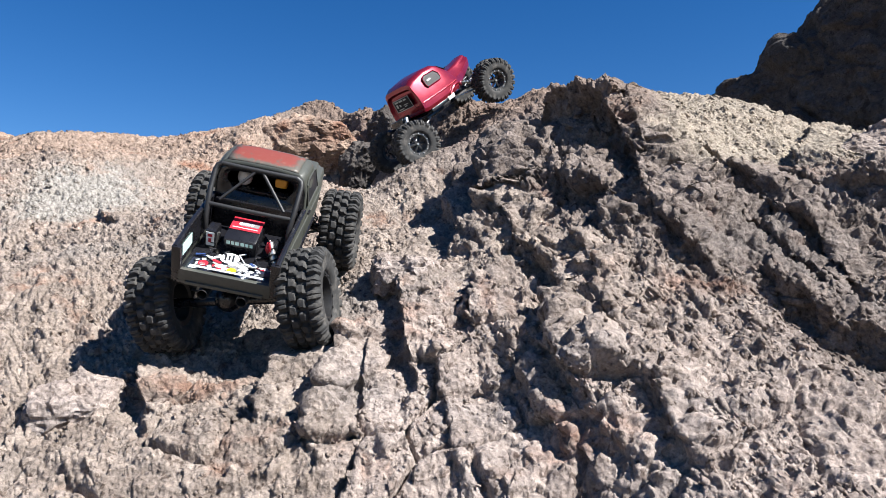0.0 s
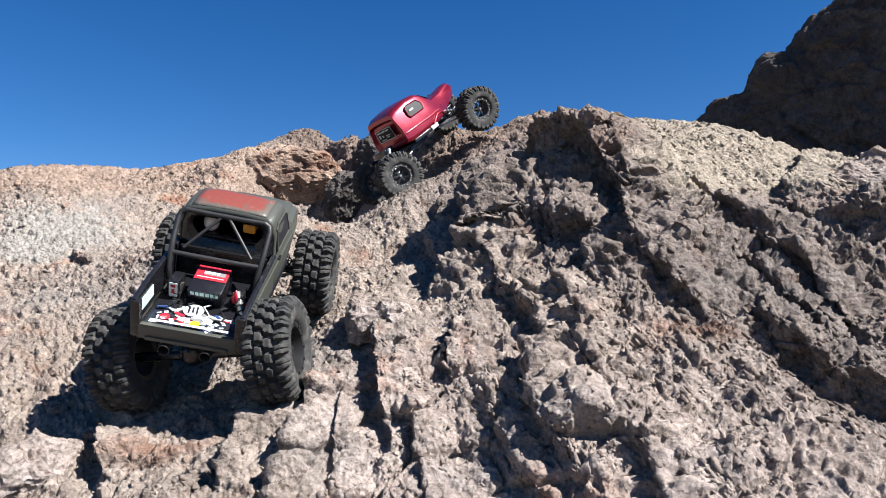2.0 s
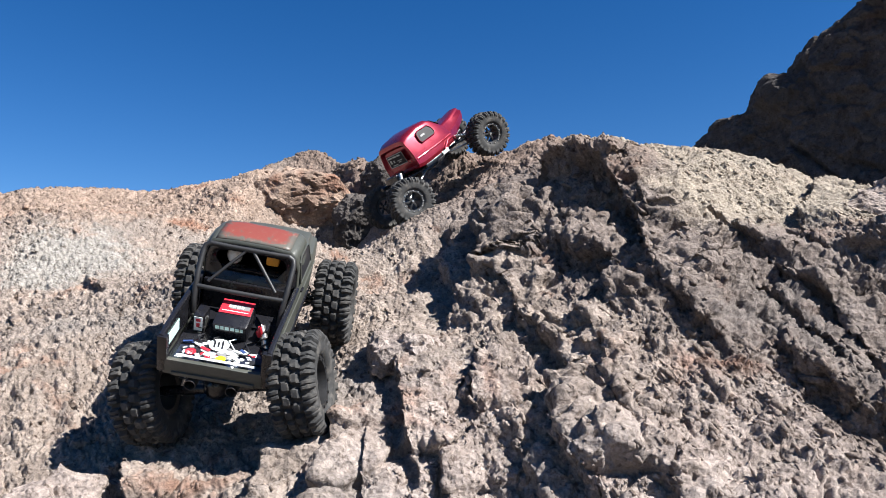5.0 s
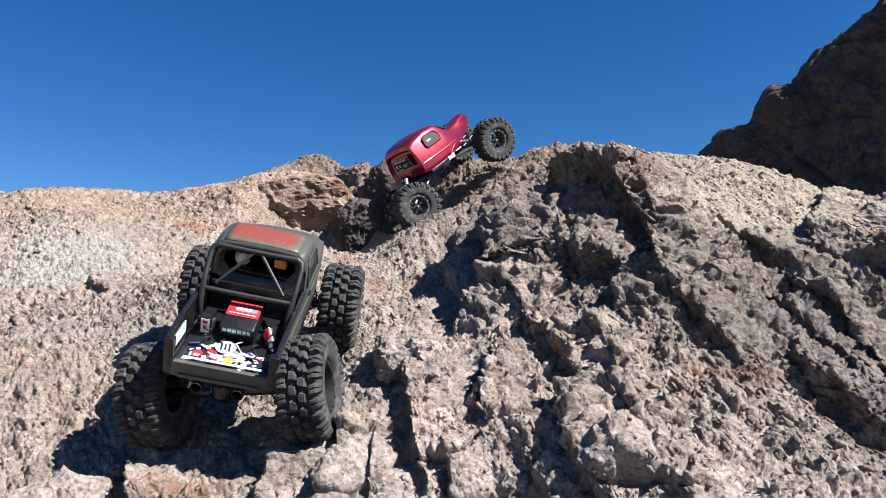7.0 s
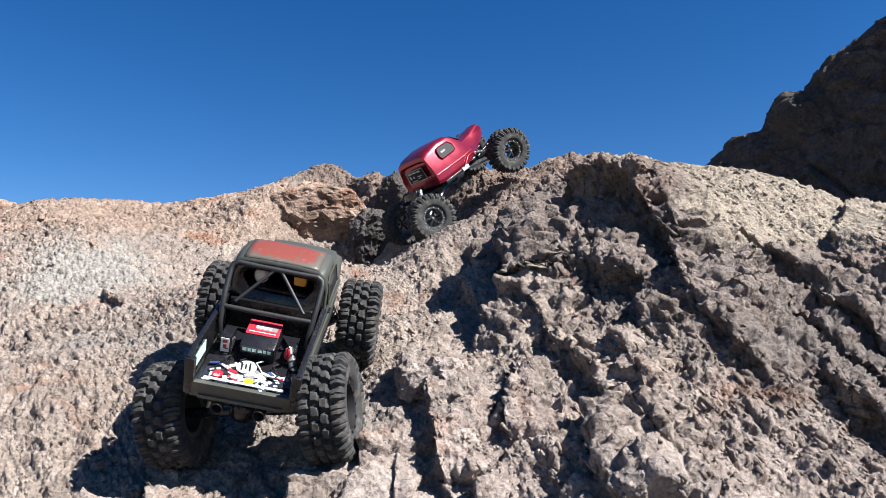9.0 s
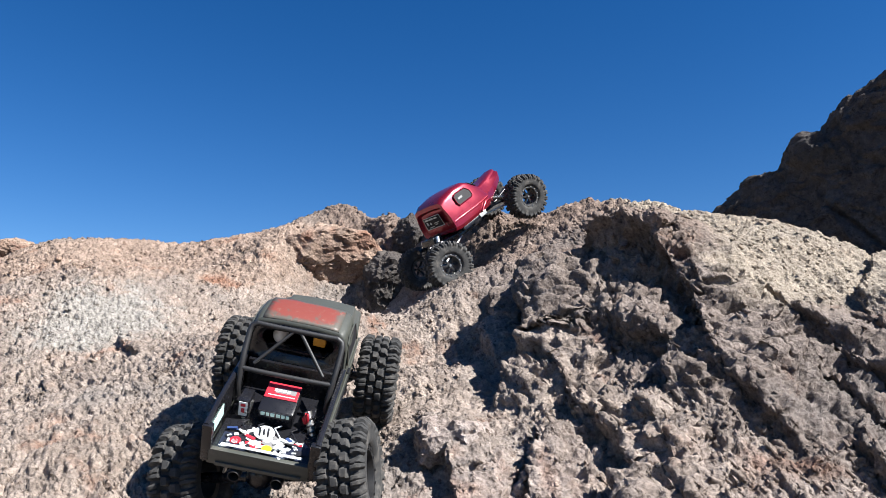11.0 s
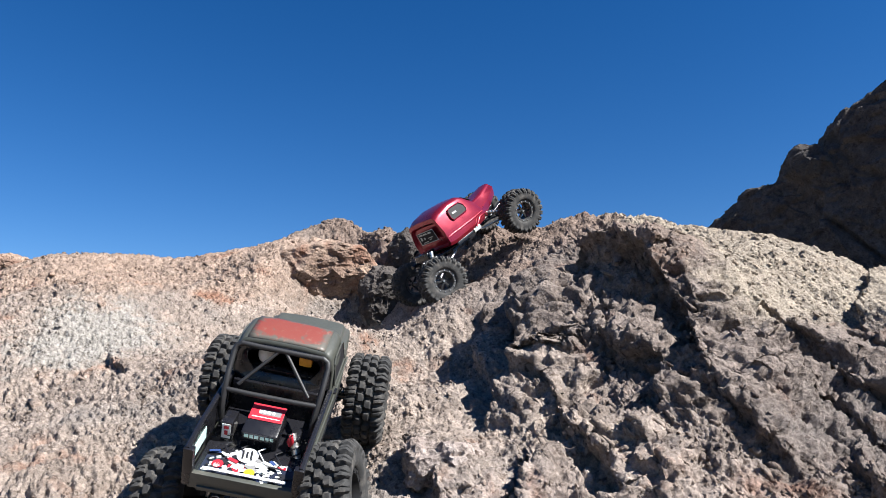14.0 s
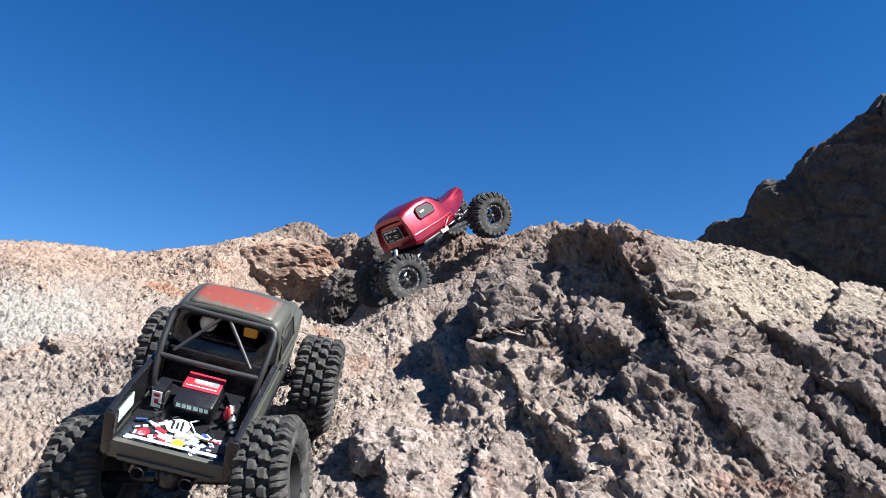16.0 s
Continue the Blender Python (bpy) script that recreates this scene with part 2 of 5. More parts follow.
def value_noise(p, seed=0):
    """Smooth noise from -1 to 1 at the rows of p."""
    if len(p) > 40000:
        return np.concatenate([value_noise(p[i:i + 32768], seed) for i in range(0, len(p), 32768)])
    c = np.floor(p).astype(np.int64)
    f = p - c
    f = f * f * f * (f * (f * 6 - 15) + 10)
    out = np.zeros(len(p))
    for dx in (0, 1):
        for dy in (0, 1):
            for dz in (0, 1):
                w = (f[:, 0] if dx else 1 - f[:, 0]) * (f[:, 1] if dy else 1 - f[:, 1]) * (f[:, 2] if dz else 1 - f[:, 2])
                out += w * hash3(c[:, 0] + dx, c[:, 1] + dy, c[:, 2] + dz, seed)
    return out * 2 - 1


def fbm(p, octaves, seed=0, gain=0.5):
    total, amp = np.zeros(len(p)), 1.0
    for o in range(octaves):
        total += amp * value_noise(p * 2.03 ** o + 11.7 * o, seed + o)
        amp *= gain
    return total


def cells(p, seed=0):
    """Nearest and second nearest cell distance, a random number of the cell and the offset from its middle."""
    if len(p) > 40000:
        got = [cells(p[i:i + 32768], seed) for i in range(0, len(p), 32768)]
        return tuple(np.concatenate([r[k] for r in got]) for k in range(4))
    c = np.floor(p).astype(np.int64)
    f = (p - c).astype(np.float32)
    d1, d2, rnd = np.full(len(p), 9.0, np.float32), np.full(len(p), 9.0, np.float32), np.zeros(len(p), np.int64)
    off = np.zeros((len(p), 3), np.float32)
    for dx, dy, dz in itertools.product((-1, 0, 1), repeat=3):
        n = ((c[:, 0] + dx) * 73856093) ^ ((c[:, 1] + dy) * 19349663) ^ ((c[:, 2] + dz) * 83492791) ^ (seed * 2654435)
        n = (n ^ (n >> 13)) * 1274126177 & 0x7FFFFFFF
        n = (n ^ (n >> 15)) * 374761393 & 0x7FFFFFFF
        n = n ^ (n >> 16)
        v = np.stack([(n & 1023) * np.float32(0.8 / 1023) + np.float32(dx + 0.1), (n >> 10 & 1023) * np.float32(0.8 / 1023) + np.float32(dy + 0.1),
                      (n >> 20 & 1023) * np.float32(0.8 / 1023) + np.float32(dz + 0.1)], 1) - f
        d = np.sqrt(np.einsum("ij,ij->i", v, v))
        near = d < d1
        d2 = np.where(near, d1, np.minimum(d2, d))
        d1 = np.where(near, d, d1)
        rnd = np.where(near, n, rnd)
        off[near] = v[near]
    return d1.astype(float), d2.astype(float), (rnd * 40503 >> 7 & 0xFFFF) / 65535.0, off.astype(float)


# broken edges in the rock: a line in plan with the higher rock on its right, the rise, how sharp, how far the higher rock
# reaches back, how far its lip hangs over
EDGES = [
    ([(0.325, 1.050), (0.348, 1.140), (0.335, 1.250), (0.285, 1.340), (0.235, 1.420)], 0.058, 0.013, 0.13, 0.046),   # wall under the crest
    ([(0.048, 1.175), (0.106, 1.226), (0.112, 1.440), (0.165, 1.560)], 0.072, 0.014, 0.13, 0.050),   # shaded hollow beside it
    ([(0.250, 1.015), (0.280, 1.073), (0.254, 1.123), (0.205, 1.180)], 0.036, 0.009, 0.09, 0.026),                   # pit below the wall
    ([(0.152, 0.790), (0.130, 0.847), (0.150, 0.897), (0.140, 0.979), (0.115, 1.076), (0.098, 1.175)], 0.026, 0.009, 0.11, 0.020),   # trough down the middle
    ([(-0.050, 0.880), (-0.067, 0.965), (-0.097, 1.075)], 0.036, 0.009, 0.09, 0.020),                                # pink wedge
    ([(0.040, 0.915), (0.060, 0.992)], 0.028, 0.008, 0.07, 0.018),
    ([(0.126, 0.755), (0.101, 0.794), (0.083, 0.832)], 0.022, 0.007, 0.06, 0.016),
    ([(0.168, 0.740), (0.145, 0.798), (0.130, 0.828)], 0.020, 0.007, 0.06, 0.014),
    ([(0.240, 0.705), (0.230, 0.755), (0.200, 0.768)], 0.020, 0.009, 0.08, 0.020),
    ([(0.560, 0.790), (0.480, 0.830), (0.440, 0.876)], 0.036, 0.012, 0.12, 0.022),                                   # block above the shade
    ([(0.540, 0.900), (0.534, 0.954), (0.517, 1.021), (0.492, 1.105)], 0.022, 0.006, 0.09, 0.020),                   # deep joint
    ([(0.700, 0.930), (0.650, 1.010), (0.565, 1.085)], 0.018, 0.006, 0.08, 0.012),
    ([(0.520, 1.066), (0.489, 1.109), (0.460, 1.155)], 0.022, 0.007, 0.07, 0.014),
    ([(0.497, 0.900), (0.490, 0.943), (0.441, 1.064), (0.372, 1.127), (0.370, 1.240)], 0.014, 0.006, 0.16, 0.008),   # lower edge of the slab
    ([(0.610, 1.185), (0.735, 1.330)], 0.030, 0.010, 0.12, 0.014),
    ([(-0.384, 0.885), (-0.416, 0.943), (-0.395, 0.956)], 0.035, 0.009, 0.09, 0.020),                                # split blocks at the foot
    ([(-0.225, 0.835), (-0.232, 0.900)], 0.020, 0.006, 0.05, 0.010),
    ([(-0.150, 0.800), (-0.146, 0.905)], 0.030, 0.007, 0.06, 0.014),
    ([(-0.100, 0.770), (-0.104, 0.860)], 0.018, 0.006, 0.05, 0.010),
    ([(0.010, 0.760), (-0.010, 0.850)], 0.016, 0.006, 0.05, 0.010),
    ([(-0.735, 1.555), (-0.790, 1.625)], 0.012, 0.008, 0.08, 0.014),
    ([(0.195, 0.860), (0.185, 0.930)], 0.020, 0.007, 0.06, 0.012),
    ([(0.330, 0.930), (0.300, 1.000)], 0.022, 0.008, 0.07, 0.014),
    ([(0.020, 1.330), (0.010, 1.470), (0.040, 1.560)], 0.035, 0.012, 0.12, 0.020),
]


def edges(x, y):
    """The rise of all broken edges at x, y, and how far their lips lean out to the side."""
    rise, lean = np.zeros(len(x)), np.zeros((len(x), 2))
    for line, high, width, reach, lip in EDGES:
        xs, ys = [p[0] for p in line], [p[1] for p in line]
        k = np.flatnonzero((x > min(xs) - reach - 0.1) & (x < max(xs) + reach + 0.1) & (y > min(ys) - reach - 0.1) & (y < max(ys) + reach + 0.1))
        if not len(k):
            continue
        q = np.stack([x[k], y[k], np.zeros(len(k))], 1)
        wob = 0.010 * value_noise(q * 15, 160) + 0.007 * value_noise(q * 38, 161) + 0.004 * value_noise(q * 95, 162)
        best, side, past = np.full(len(k), 9.0), np.zeros(len(k)), np.zeros(len(k))
        nx, ny = np.zeros(len(k)), np.zeros(len(k))
        for i, ((ax, ay), (bx, by)) in enumerate(zip(line, line[1:])):
            length = math.hypot(bx - ax, by - ay)
            ux, uy = (bx - ax) / length, (by - ay) / length
            along = (q[:, 0] - ax) * ux + (q[:, 1] - ay) * uy
            inside = np.clip(along, 0, length)
            far = np.hypot(q[:, 0] - ax - inside * ux, q[:, 1] - ay - inside * uy)
            near = far < best
            best = np.where(near, far, best)
            side = np.where(near, (q[:, 0] - ax) * uy - (q[:, 1] - ay) * ux, side)
            over = np.maximum(-along if i == 0 else 0.0, along - length if i == len(line) - 2 else 0.0)
            past = np.where(near, np.maximum(over, 0.0), past)
            nx, ny = np.where(near, uy, nx), np.where(near, -ux, ny)
        side = np.sign(side) * np.maximum(np.abs(side), best * (past <= 0)) + wob * min(1.0, width / 0.012)
        ends = 1 - smooth(0.0, 0.35 * reach + 0.03, past + 0.5 * wob)
        top = smooth(-width, width, side) * (1 - smooth(0.25 * reach, reach, side))
        dip = np.exp(-((side + 1.6 * width) / (1.6 * width)) ** 2)
        rise[k] += 0.8 * high * ends * (top - 0.25 * dip - 0.12 * smooth(-reach, -width, side) * (side < 0))
        push = -lip * ends * smooth(-0.6 * width, 1.2 * width, side) * (1 - smooth(1.2 * width, 6.0 * width, side))
        lean[k, 0] += push * nx
        lean[k, 1] += push * ny
    return rise, lean


def lobe(x, y, at_x, at_y, r, h):
    return h * np.exp(-((x - at_x) ** 2 + (y - at_y) ** 2) / (2 * r * r))


def bed(x, y):
    """The hillside's broad form."""
    z = 0.186 + 0.333 * x + 0.676 * y + -0.106 * x * y + -0.135 * y * y
    z = z + lobe(x, y, -0.35, 0.50, 0.25, -0.007)
    z = z + lobe(x, y, 0.00, 0.50, 0.25, -0.249)
    z = z + lobe(x, y, 0.35, 0.50, 0.25, -0.050)
    z = z + lobe(x, y, 0.70, 0.50, 0.25, -0.273)
    z = z + lobe(x, y, -0.35, 0.85, 0.25, -0.082)
    z = z + lobe(x, y, 0.00, 0.85, 0.25, 0.038)
    z = z + lobe(x, y, 0.35, 0.85, 0.25, -0.013)
    z = z + lobe(x, y, 0.70, 0.85, 0.25, -0.072)
    z = z + lobe(x, y, 1.05, 0.85, 0.25, -0.064)
    z = z + lobe(x, y, -1.05, 1.20, 0.25, 0.036)
    z = z + lobe(x, y, -0.70, 1.20, 0.25, -0.023)
    z = z + lobe(x, y, -0.35, 1.20, 0.25, -0.036)
    z = z + lobe(x, y, 0.00, 1.20, 0.25, -0.054)
    z = z + lobe(x, y, 0.35, 1.20, 0.25, -0.048)
    z = z + lobe(x, y, 0.70, 1.20, 0.25, -0.099)
    z = z + lobe(x, y, 1.05, 1.20, 0.25, -0.016)
    z = z + lobe(x, y, -1.40, 1.55, 0.25, 0.074)
    z = z + lobe(x, y, -1.05, 1.55, 0.25, -0.067)
    z = z + lobe(x, y, -0.70, 1.55, 0.25, -0.027)
    z = z + lobe(x, y, -0.35, 1.55, 0.25, 0.152)
    z = z + lobe(x, y, 0.00, 1.55, 0.25, -0.168)
    z = z + lobe(x, y, 0.35, 1.55, 0.25, -0.106)
    z = z + lobe(x, y, 0.70, 1.55, 0.25, 0.308)
    z = z + lobe(x, y, 1.05, 1.55, 0.25, -0.390)
    z = z + lobe(x, y, -1.05, 1.90, 0.25, 0.165)
    z = z + lobe(x, y, -0.35, 1.90, 0.25, -0.260)
    z = z + lobe(x, y, 0.00, 1.90, 0.25, 0.063)
    z = z + lobe(x, y, 0.35, 1.90, 0.25, 0.326)
    z = z + lobe(x, y, 0.70, 1.90, 0.25, -0.266)
    z = z + lobe(x, y, 1.05, 1.90, 0.25, -0.156)
    z = z + lobe(x, y, -1.40, 2.25, 0.25, 0.020)
    z = z + lobe(x, y, -0.35, 2.25, 0.25, 0.281)
    z = z + lobe(x, y, 0.00, 2.25, 0.25, -0.237)
    z = z + lobe(x, y, 0.35, 2.25, 0.25, -0.071)
    z = z + lobe(x, y, 0.70, 2.25, 0.25, -0.138)
    z = z + lobe(x, y, -1.75, 2.60, 0.25, 0.163)
    z = z + lobe(x, y, -1.40, 2.60, 0.25, 0.133)
    z = z + lobe(x, y, -1.05, 2.60, 0.25, 0.131)
    z = z + lobe(x, y, -0.70, 2.60, 0.25, 0.012)
    z = z + lobe(x, y, -0.35, 2.60, 0.25, 0.152)
    z = z + lobe(x, y, 0.00, 2.60, 0.25, -0.032)
    z = z + lobe(x, y, -1.75, 2.95, 0.25, -0.046)
    z = z + lobe(x, y, -1.40, 2.95, 0.25, 0.062)
    z = z + lobe(x, y, -1.05, 2.95, 0.25, -0.079)
    z = z + lobe(x, y, -0.70, 2.95, 0.25, 0.250)
    z = z + lobe(x, y, -0.35, 2.95, 0.25, 0.059)
    z = z + lobe(x, y, -0.05, 2.25, 0.12, 0.448)
    z = z + lobe(x, y, 0.04, 2.04, 0.10, 0.170)
    z = z + lobe(x, y, -0.16, 2.42, 0.12, 0.097)
    z = z + lobe(x, y, -0.08, 1.62, 0.09, 0.106)
    z = z + lobe(x, y, 0.02, 1.70, 0.09, 0.080)
    z = z + lobe(x, y, -0.42, 2.49, 0.09, -0.259)
    z = z + lobe(x, y, -0.27, 2.70, 0.09, -0.294)
    z = z + lobe(x, y, -0.14, 2.30, 0.09, 0.056)
    z = z + lobe(x, y, 0.21, 1.36, 0.09, 0.096)
    z = z + lobe(x, y, -0.16, 2.55, 0.09, -0.181)
    z = z + lobe(x, y, -0.50, 2.82, 0.09, 0.060)
    z = z + lobe(x, y, 0.43, 1.37, 0.09, -0.025)
    z = z + lobe(x, y, -0.24, 2.60, 0.09, 0.247)
    z = z + lobe(x, y, -0.35, 2.70, 0.09, 0.167)
    z = z + lobe(x, y, 0.03, 1.42, 0.09, 0.075)
    z = z + lobe(x, y, 0.33, 1.52, 0.09, -0.029)
    z = z + lobe(x, y, 0.02, 2.33, 0.09, -0.105)
    z = z + lobe(x, y, -1.18, 2.70, 0.09, 0.026)
    z = z + lobe(x, y, 0.36, 1.32, 0.15, 0.177)
    z = z + lobe(x, y, 0.56, 1.48, 0.10, -0.029)
    z = z + lobe(x, y, -0.16, 2.28, 0.10, -0.236)
    z = z + lobe(x, y, -0.82, 2.52, 0.24, 0.027)
    z = z + lobe(x, y, 0.32, 1.00, 0.10, 0.042)
    z = z + lobe(x, y, -0.40, 2.20, 0.10, -0.181)
    z = z + lobe(x, y, 0.48, 1.88, 0.10, -0.023)
    z = z + lobe(x, y, 0.72, 1.00, 0.10, 0.136)
    z = z + lobe(x, y, 0.08, 0.76, 0.10, -0.035)
    z = z + lobe(x, y, -0.08, 1.00, 0.10, 0.026)
    z = z + lobe(x, y, -0.08, 1.48, 0.10, -0.063)
    z = z + lobe(x, y, -0.16, 2.52, 0.10, 0.027)
    z = z + lobe(x, y, -0.56, 2.28, 0.10, 0.035)
    z = z + lobe(x, y, -0.32, 2.76, 0.10, -0.021)
    z = z + lobe(x, y, -0.32, 1.56, 0.10, 0.060)
    z = z + lobe(x, y, 0.16, 1.56, 0.10, 0.071)
    z = z + lobe(x, y, -0.24, 0.76, 0.10, 0.026)
    z = z + lobe(x, y, 0.48, 0.84, 0.10, -0.015)
    z = z + lobe(x, y, -1.12, 2.44, 0.10, -0.054)
    z = z + lobe(x, y, -0.08, 2.12, 0.10, -0.052)
    z = z + lobe(x, y, 0.48, 1.16, 0.10, -0.015)
    z = z + lobe(x, y, 0.08, 1.88, 0.10, 0.014)
    z = z + lobe(x, y, -0.08, 1.32, 0.10, 0.039)
    z = z + lobe(x, y, 0.72, 0.84, 0.10, -0.094)
    z = z + lobe(x, y, -0.32, 1.16, 0.10, -0.043)
    z = z + lobe(x, y, 0.08, 1.40, 0.10, -0.027)
    z = z + lobe(x, y, 0.00, 1.72, 0.10, -0.028)
    z = z + lobe(x, y, -1.20, 2.33, 0.24, 0.012)
    z = z + lobe(x, y, -0.88, 2.28, 0.10, -0.029)
    z = z + lobe(x, y, -0.72, 1.16, 0.10, 0.024)
    z = z + edges(x, y)[0]
    z = z + lobe(x, y, -0.36, 2.22, 0.10, -0.12)       # the dark hollow
    z = z + lobe(x, y, -0.26, 2.08, 0.07, -0.07)
    z = z + lobe(x, y, 0.86, 1.26, 0.07, 0.055)
    z = z + lobe(x, y, 0.69, 0.73, 0.08, 0.180)        # bulk of rock that shades the foot
    # beyond the worked part it runs out into an even hill
    hill = (0.12 + 0.40 * np.minimum(y, 2.6) - 0.30 * np.maximum(y - 2.6, 0)) * smooth(-0.05, 0.35, y) * (1 - smooth(2.4, 4.4, np.abs(x))) - 0.06
    inside = smooth(-2.0, -1.5, x) * (1 - smooth(0.95, 1.35, x)) * smooth(0.25, 0.5, y) * (1 - smooth(2.9, 3.4, y))
    z = inside * z + (1 - inside) * hill
    return np.maximum(z, -0.06)


def ridged(p, octaves, seed, gain=0.55):
    """Noise with sharp creases, about zero mean."""
    total, amp = np.zeros(len(p)), 1.0
    for o in range(octaves):
        total += amp * (0.5 - 2.0 * np.abs(value_noise(p * 2.07 ** o + 5.3 * o, seed + o)))
        amp *= gain
    return total


def facets(p, seed):
    """Broken rock: each cell is a tilted facet at its own height, meeting its neighbours in steps."""
    d1, d2, r, off = cells(p, seed)
    t = off[:, 0] * (r - 0.5) + off[:, 1] * (hash_like(r) - 0.5) + off[:, 2] * (hash_like(r * 3.7) - 0.5)
    return (0.7 * (r - 0.5) + 1.3 * t) * smooth(0.0, 0.06, d2 - d1), d1, d2


# the way the grain runs on the pale side: along, across and out of the slope
PALE_OUT = np.array([-0.10, -0.42, 0.90])
PALE_ALONG = np.array([0.61, -0.74, -0.27])
PALE_GRAIN = np.stack([PALE_ALONG, np.cross(PALE_OUT, PALE_ALONG), PALE_OUT], 1)


def relief(p, x, y):
    """How far the surface stands out along its normal."""
    slab = smooth(0.34, 0.42, x + 0.62 * (y - 1.25)) * smooth(1.02, 1.14, y) * (1 - smooth(0.72, 0.80, x)) * (1 - smooth(1.6, 1.75, y))
    left = 1 - smooth(-0.45, -0.05, x - 0.35 * (y - 1.2))
    low = (1 - smooth(0.86, 1.02, y)) * smooth(-0.55, -0.35, x)
    out = (1 - 0.45 * low) * smooth(-0.02, 0.10, x - 0.02) * (1 - slab) * (1 - 0.85 * smooth(1.42, 1.58, y) * (1 - smooth(0.25, 0.40, x)))
    front = (1 - smooth(0.95, 1.15, y)) * smooth(-0.55, -0.35, x) * (1 - smooth(0.10, 0.25, x))
    warp = np.stack([value_noise(p * 9, 40), value_noise(p * 9, 41), value_noise(p * 9, 42)], 1)
    warp2 = np.stack([value_noise(p * 31, 43), value_noise(p * 31, 44), value_noise(p * 31, 45)], 1)
    q = p + 0.009 * warp + 0.0022 * warp2
    # bedding dips to the right, joints run down the slope
    s = np.stack([q[:, 0] * 0.87 + q[:, 2] * 0.5, q[:, 1], q[:, 2] * 0.87 - q[:, 0] * 0.5], 1)
    big = 0.016 * fbm(p * 5.5, 3, 3)
    f1, a1, a2 = facets(s * np.array([9.0, 9.0, 15.0]), 60)
    f2, b1, b2 = facets(s * np.array([24.0, 22.0, 34.0]), 70)
    f3, c1, c2 = facets(q * 62.0, 80)
    f4, d1, d2 = facets(q * 130.0, 90)
    crack = np.exp(-((a2 - a1) / 0.05) ** 2)
    crust = ridged(q * 26, 4, 20)
    pits = smooth(0.1, 0.55, value_noise(p * 24 + 0.4 * warp, 31))
    holes = smooth(0.26, 0.44, value_noise(q * np.array([46.0, 46.0, 60.0]), 171)) + 0.35 * smooth(0.30, 0.48, value_noise(q * 105.0, 172))
    # long joints that run down to the right
    g = p + 0.02 * warp + 0.004 * warp2
    j = np.stack([g @ np.array([0.43, -0.64, -0.64]), g @ np.array([0.90, 0.32, 0.29]), g @ np.array([0.02, -0.70, 0.71])], 1)
    joint = ridged(j * np.array([3.5, 21.0, 21.0]), 3, 120)
    right = smooth(0.20, 0.40, x)
    crag = ridged(s * np.array([9.0, 9.0, 15.0]), 5, 110, 0.6)
    calm = 1 - 0.25 * smooth(0.10, 0.22, x) * (1 - smooth(0.92, 1.10, y))
    foot = smooth(-0.08, 0.0, x) * (1 - smooth(0.84, 0.94, y))
    # thin plates on the pale side, split by fine cracks
    t = np.stack([q[:, 0] * 0.94 + q[:, 2] * 0.34, q[:, 1], q[:, 2] * 0.94 - q[:, 0] * 0.34], 1)
    f5, e1, e2 = facets(t * np.array([20.0, 26.0, 52.0]), 180)
    split = np.exp(-((e2 - e1) / 0.10) ** 2)
    # slivers that follow the grain of the rock
    grain = np.where((left > 0.5)[:, None], g @ PALE_GRAIN, j)
    f6, h1, h2 = facets(grain * np.array([36.0, 105.0, 100.0]), 200)
    nicks = smooth(0.28, 0.44, value_noise(g @ PALE_GRAIN * np.array([45.0, 95.0, 80.0]), 210))
    sliver = np.exp(-((h2 - h1) / 0.12) ** 2)
    knob = np.maximum(0.62 - cells((q + 0.006 * warp2) * 52.0, 190)[0], 0.0)
    nob2 = np.maximum(0.60 - cells((q + 0.003 * warp2) * 95.0, 195)[0], 0.0)
    return ((1 - 0.5 * slab) * big * 0.45
            + 0.010 * calm * f1 * (0.25 + 0.70 * front + 0.85 * low + 0.30 * out - 0.10 * left - 0.2 * slab) - 0.006 * crack * (0.10 + front + 0.3 * out + 0.6 * low) * (1 - slab)
            + 0.0080 * calm * f2 * (0.50 + 0.3 * front + 0.5 * low + 0.55 * out - 0.30 * left - 0.42 * slab)
            - 0.0066 * joint * (0.40 + 1.0 * right - 0.60 * slab) * (1 - 0.75 * low)
            - 0.0034 * calm * crag * (0.45 + 0.9 * out - 0.40 * slab)
            + 0.0150 * knob * (0.15 + 1.15 * out * (1 - 0.4 * right)) * (1 - slab)
            + 0.0060 * nob2 * (0.25 + 0.85 * out) * (1 - 0.6 * slab)
            - 0.006 * calm * (pits - 0.3) * (0.10 + out) * (1 - slab)
            + 0.0042 * (1 - 0.7 * low) * f6 * (0.35 + 0.65 * left + 0.75 * slab + 0.3 * right) - 0.0034 * sliver * (0.3 + 0.7 * left + 0.5 * slab)
            - 0.0040 * nicks * (0.20 + 0.75 * left) * (1 - 0.4 * slab)
            + 0.0048 * f5 * (0.35 + 0.65 * left) * (1 - 0.7 * slab) - 0.0050 * split * (0.35 + 0.65 * left) * (1 - 0.6 * slab)
            + 0.0050 * f3 * (0.9 - 0.25 * left - 0.1 * front + 0.6 * out - 0.55 * slab - 0.3 * foot)
            - 0.0100 * holes * (0.10 + 0.9 * out * smooth(0.80, 0.95, y)) * (1 - 0.95 * slab)
            + 0.0018 * f4 * (1 - 0.4 * slab)
            - 0.0036 * crust * (0.9 + 0.3 * out - 0.5 * slab))


def hash_like(r):
    return np.modf(r * 57.31)[0]


def normals_of(p):
    du = np.gradient(p, axis=1)
    dv = np.gradient(p, axis=0)
    n = np.cross(du, dv)
    return n / np.maximum(np.linalg.norm(n, axis=2, keepdims=True), 1e-9)


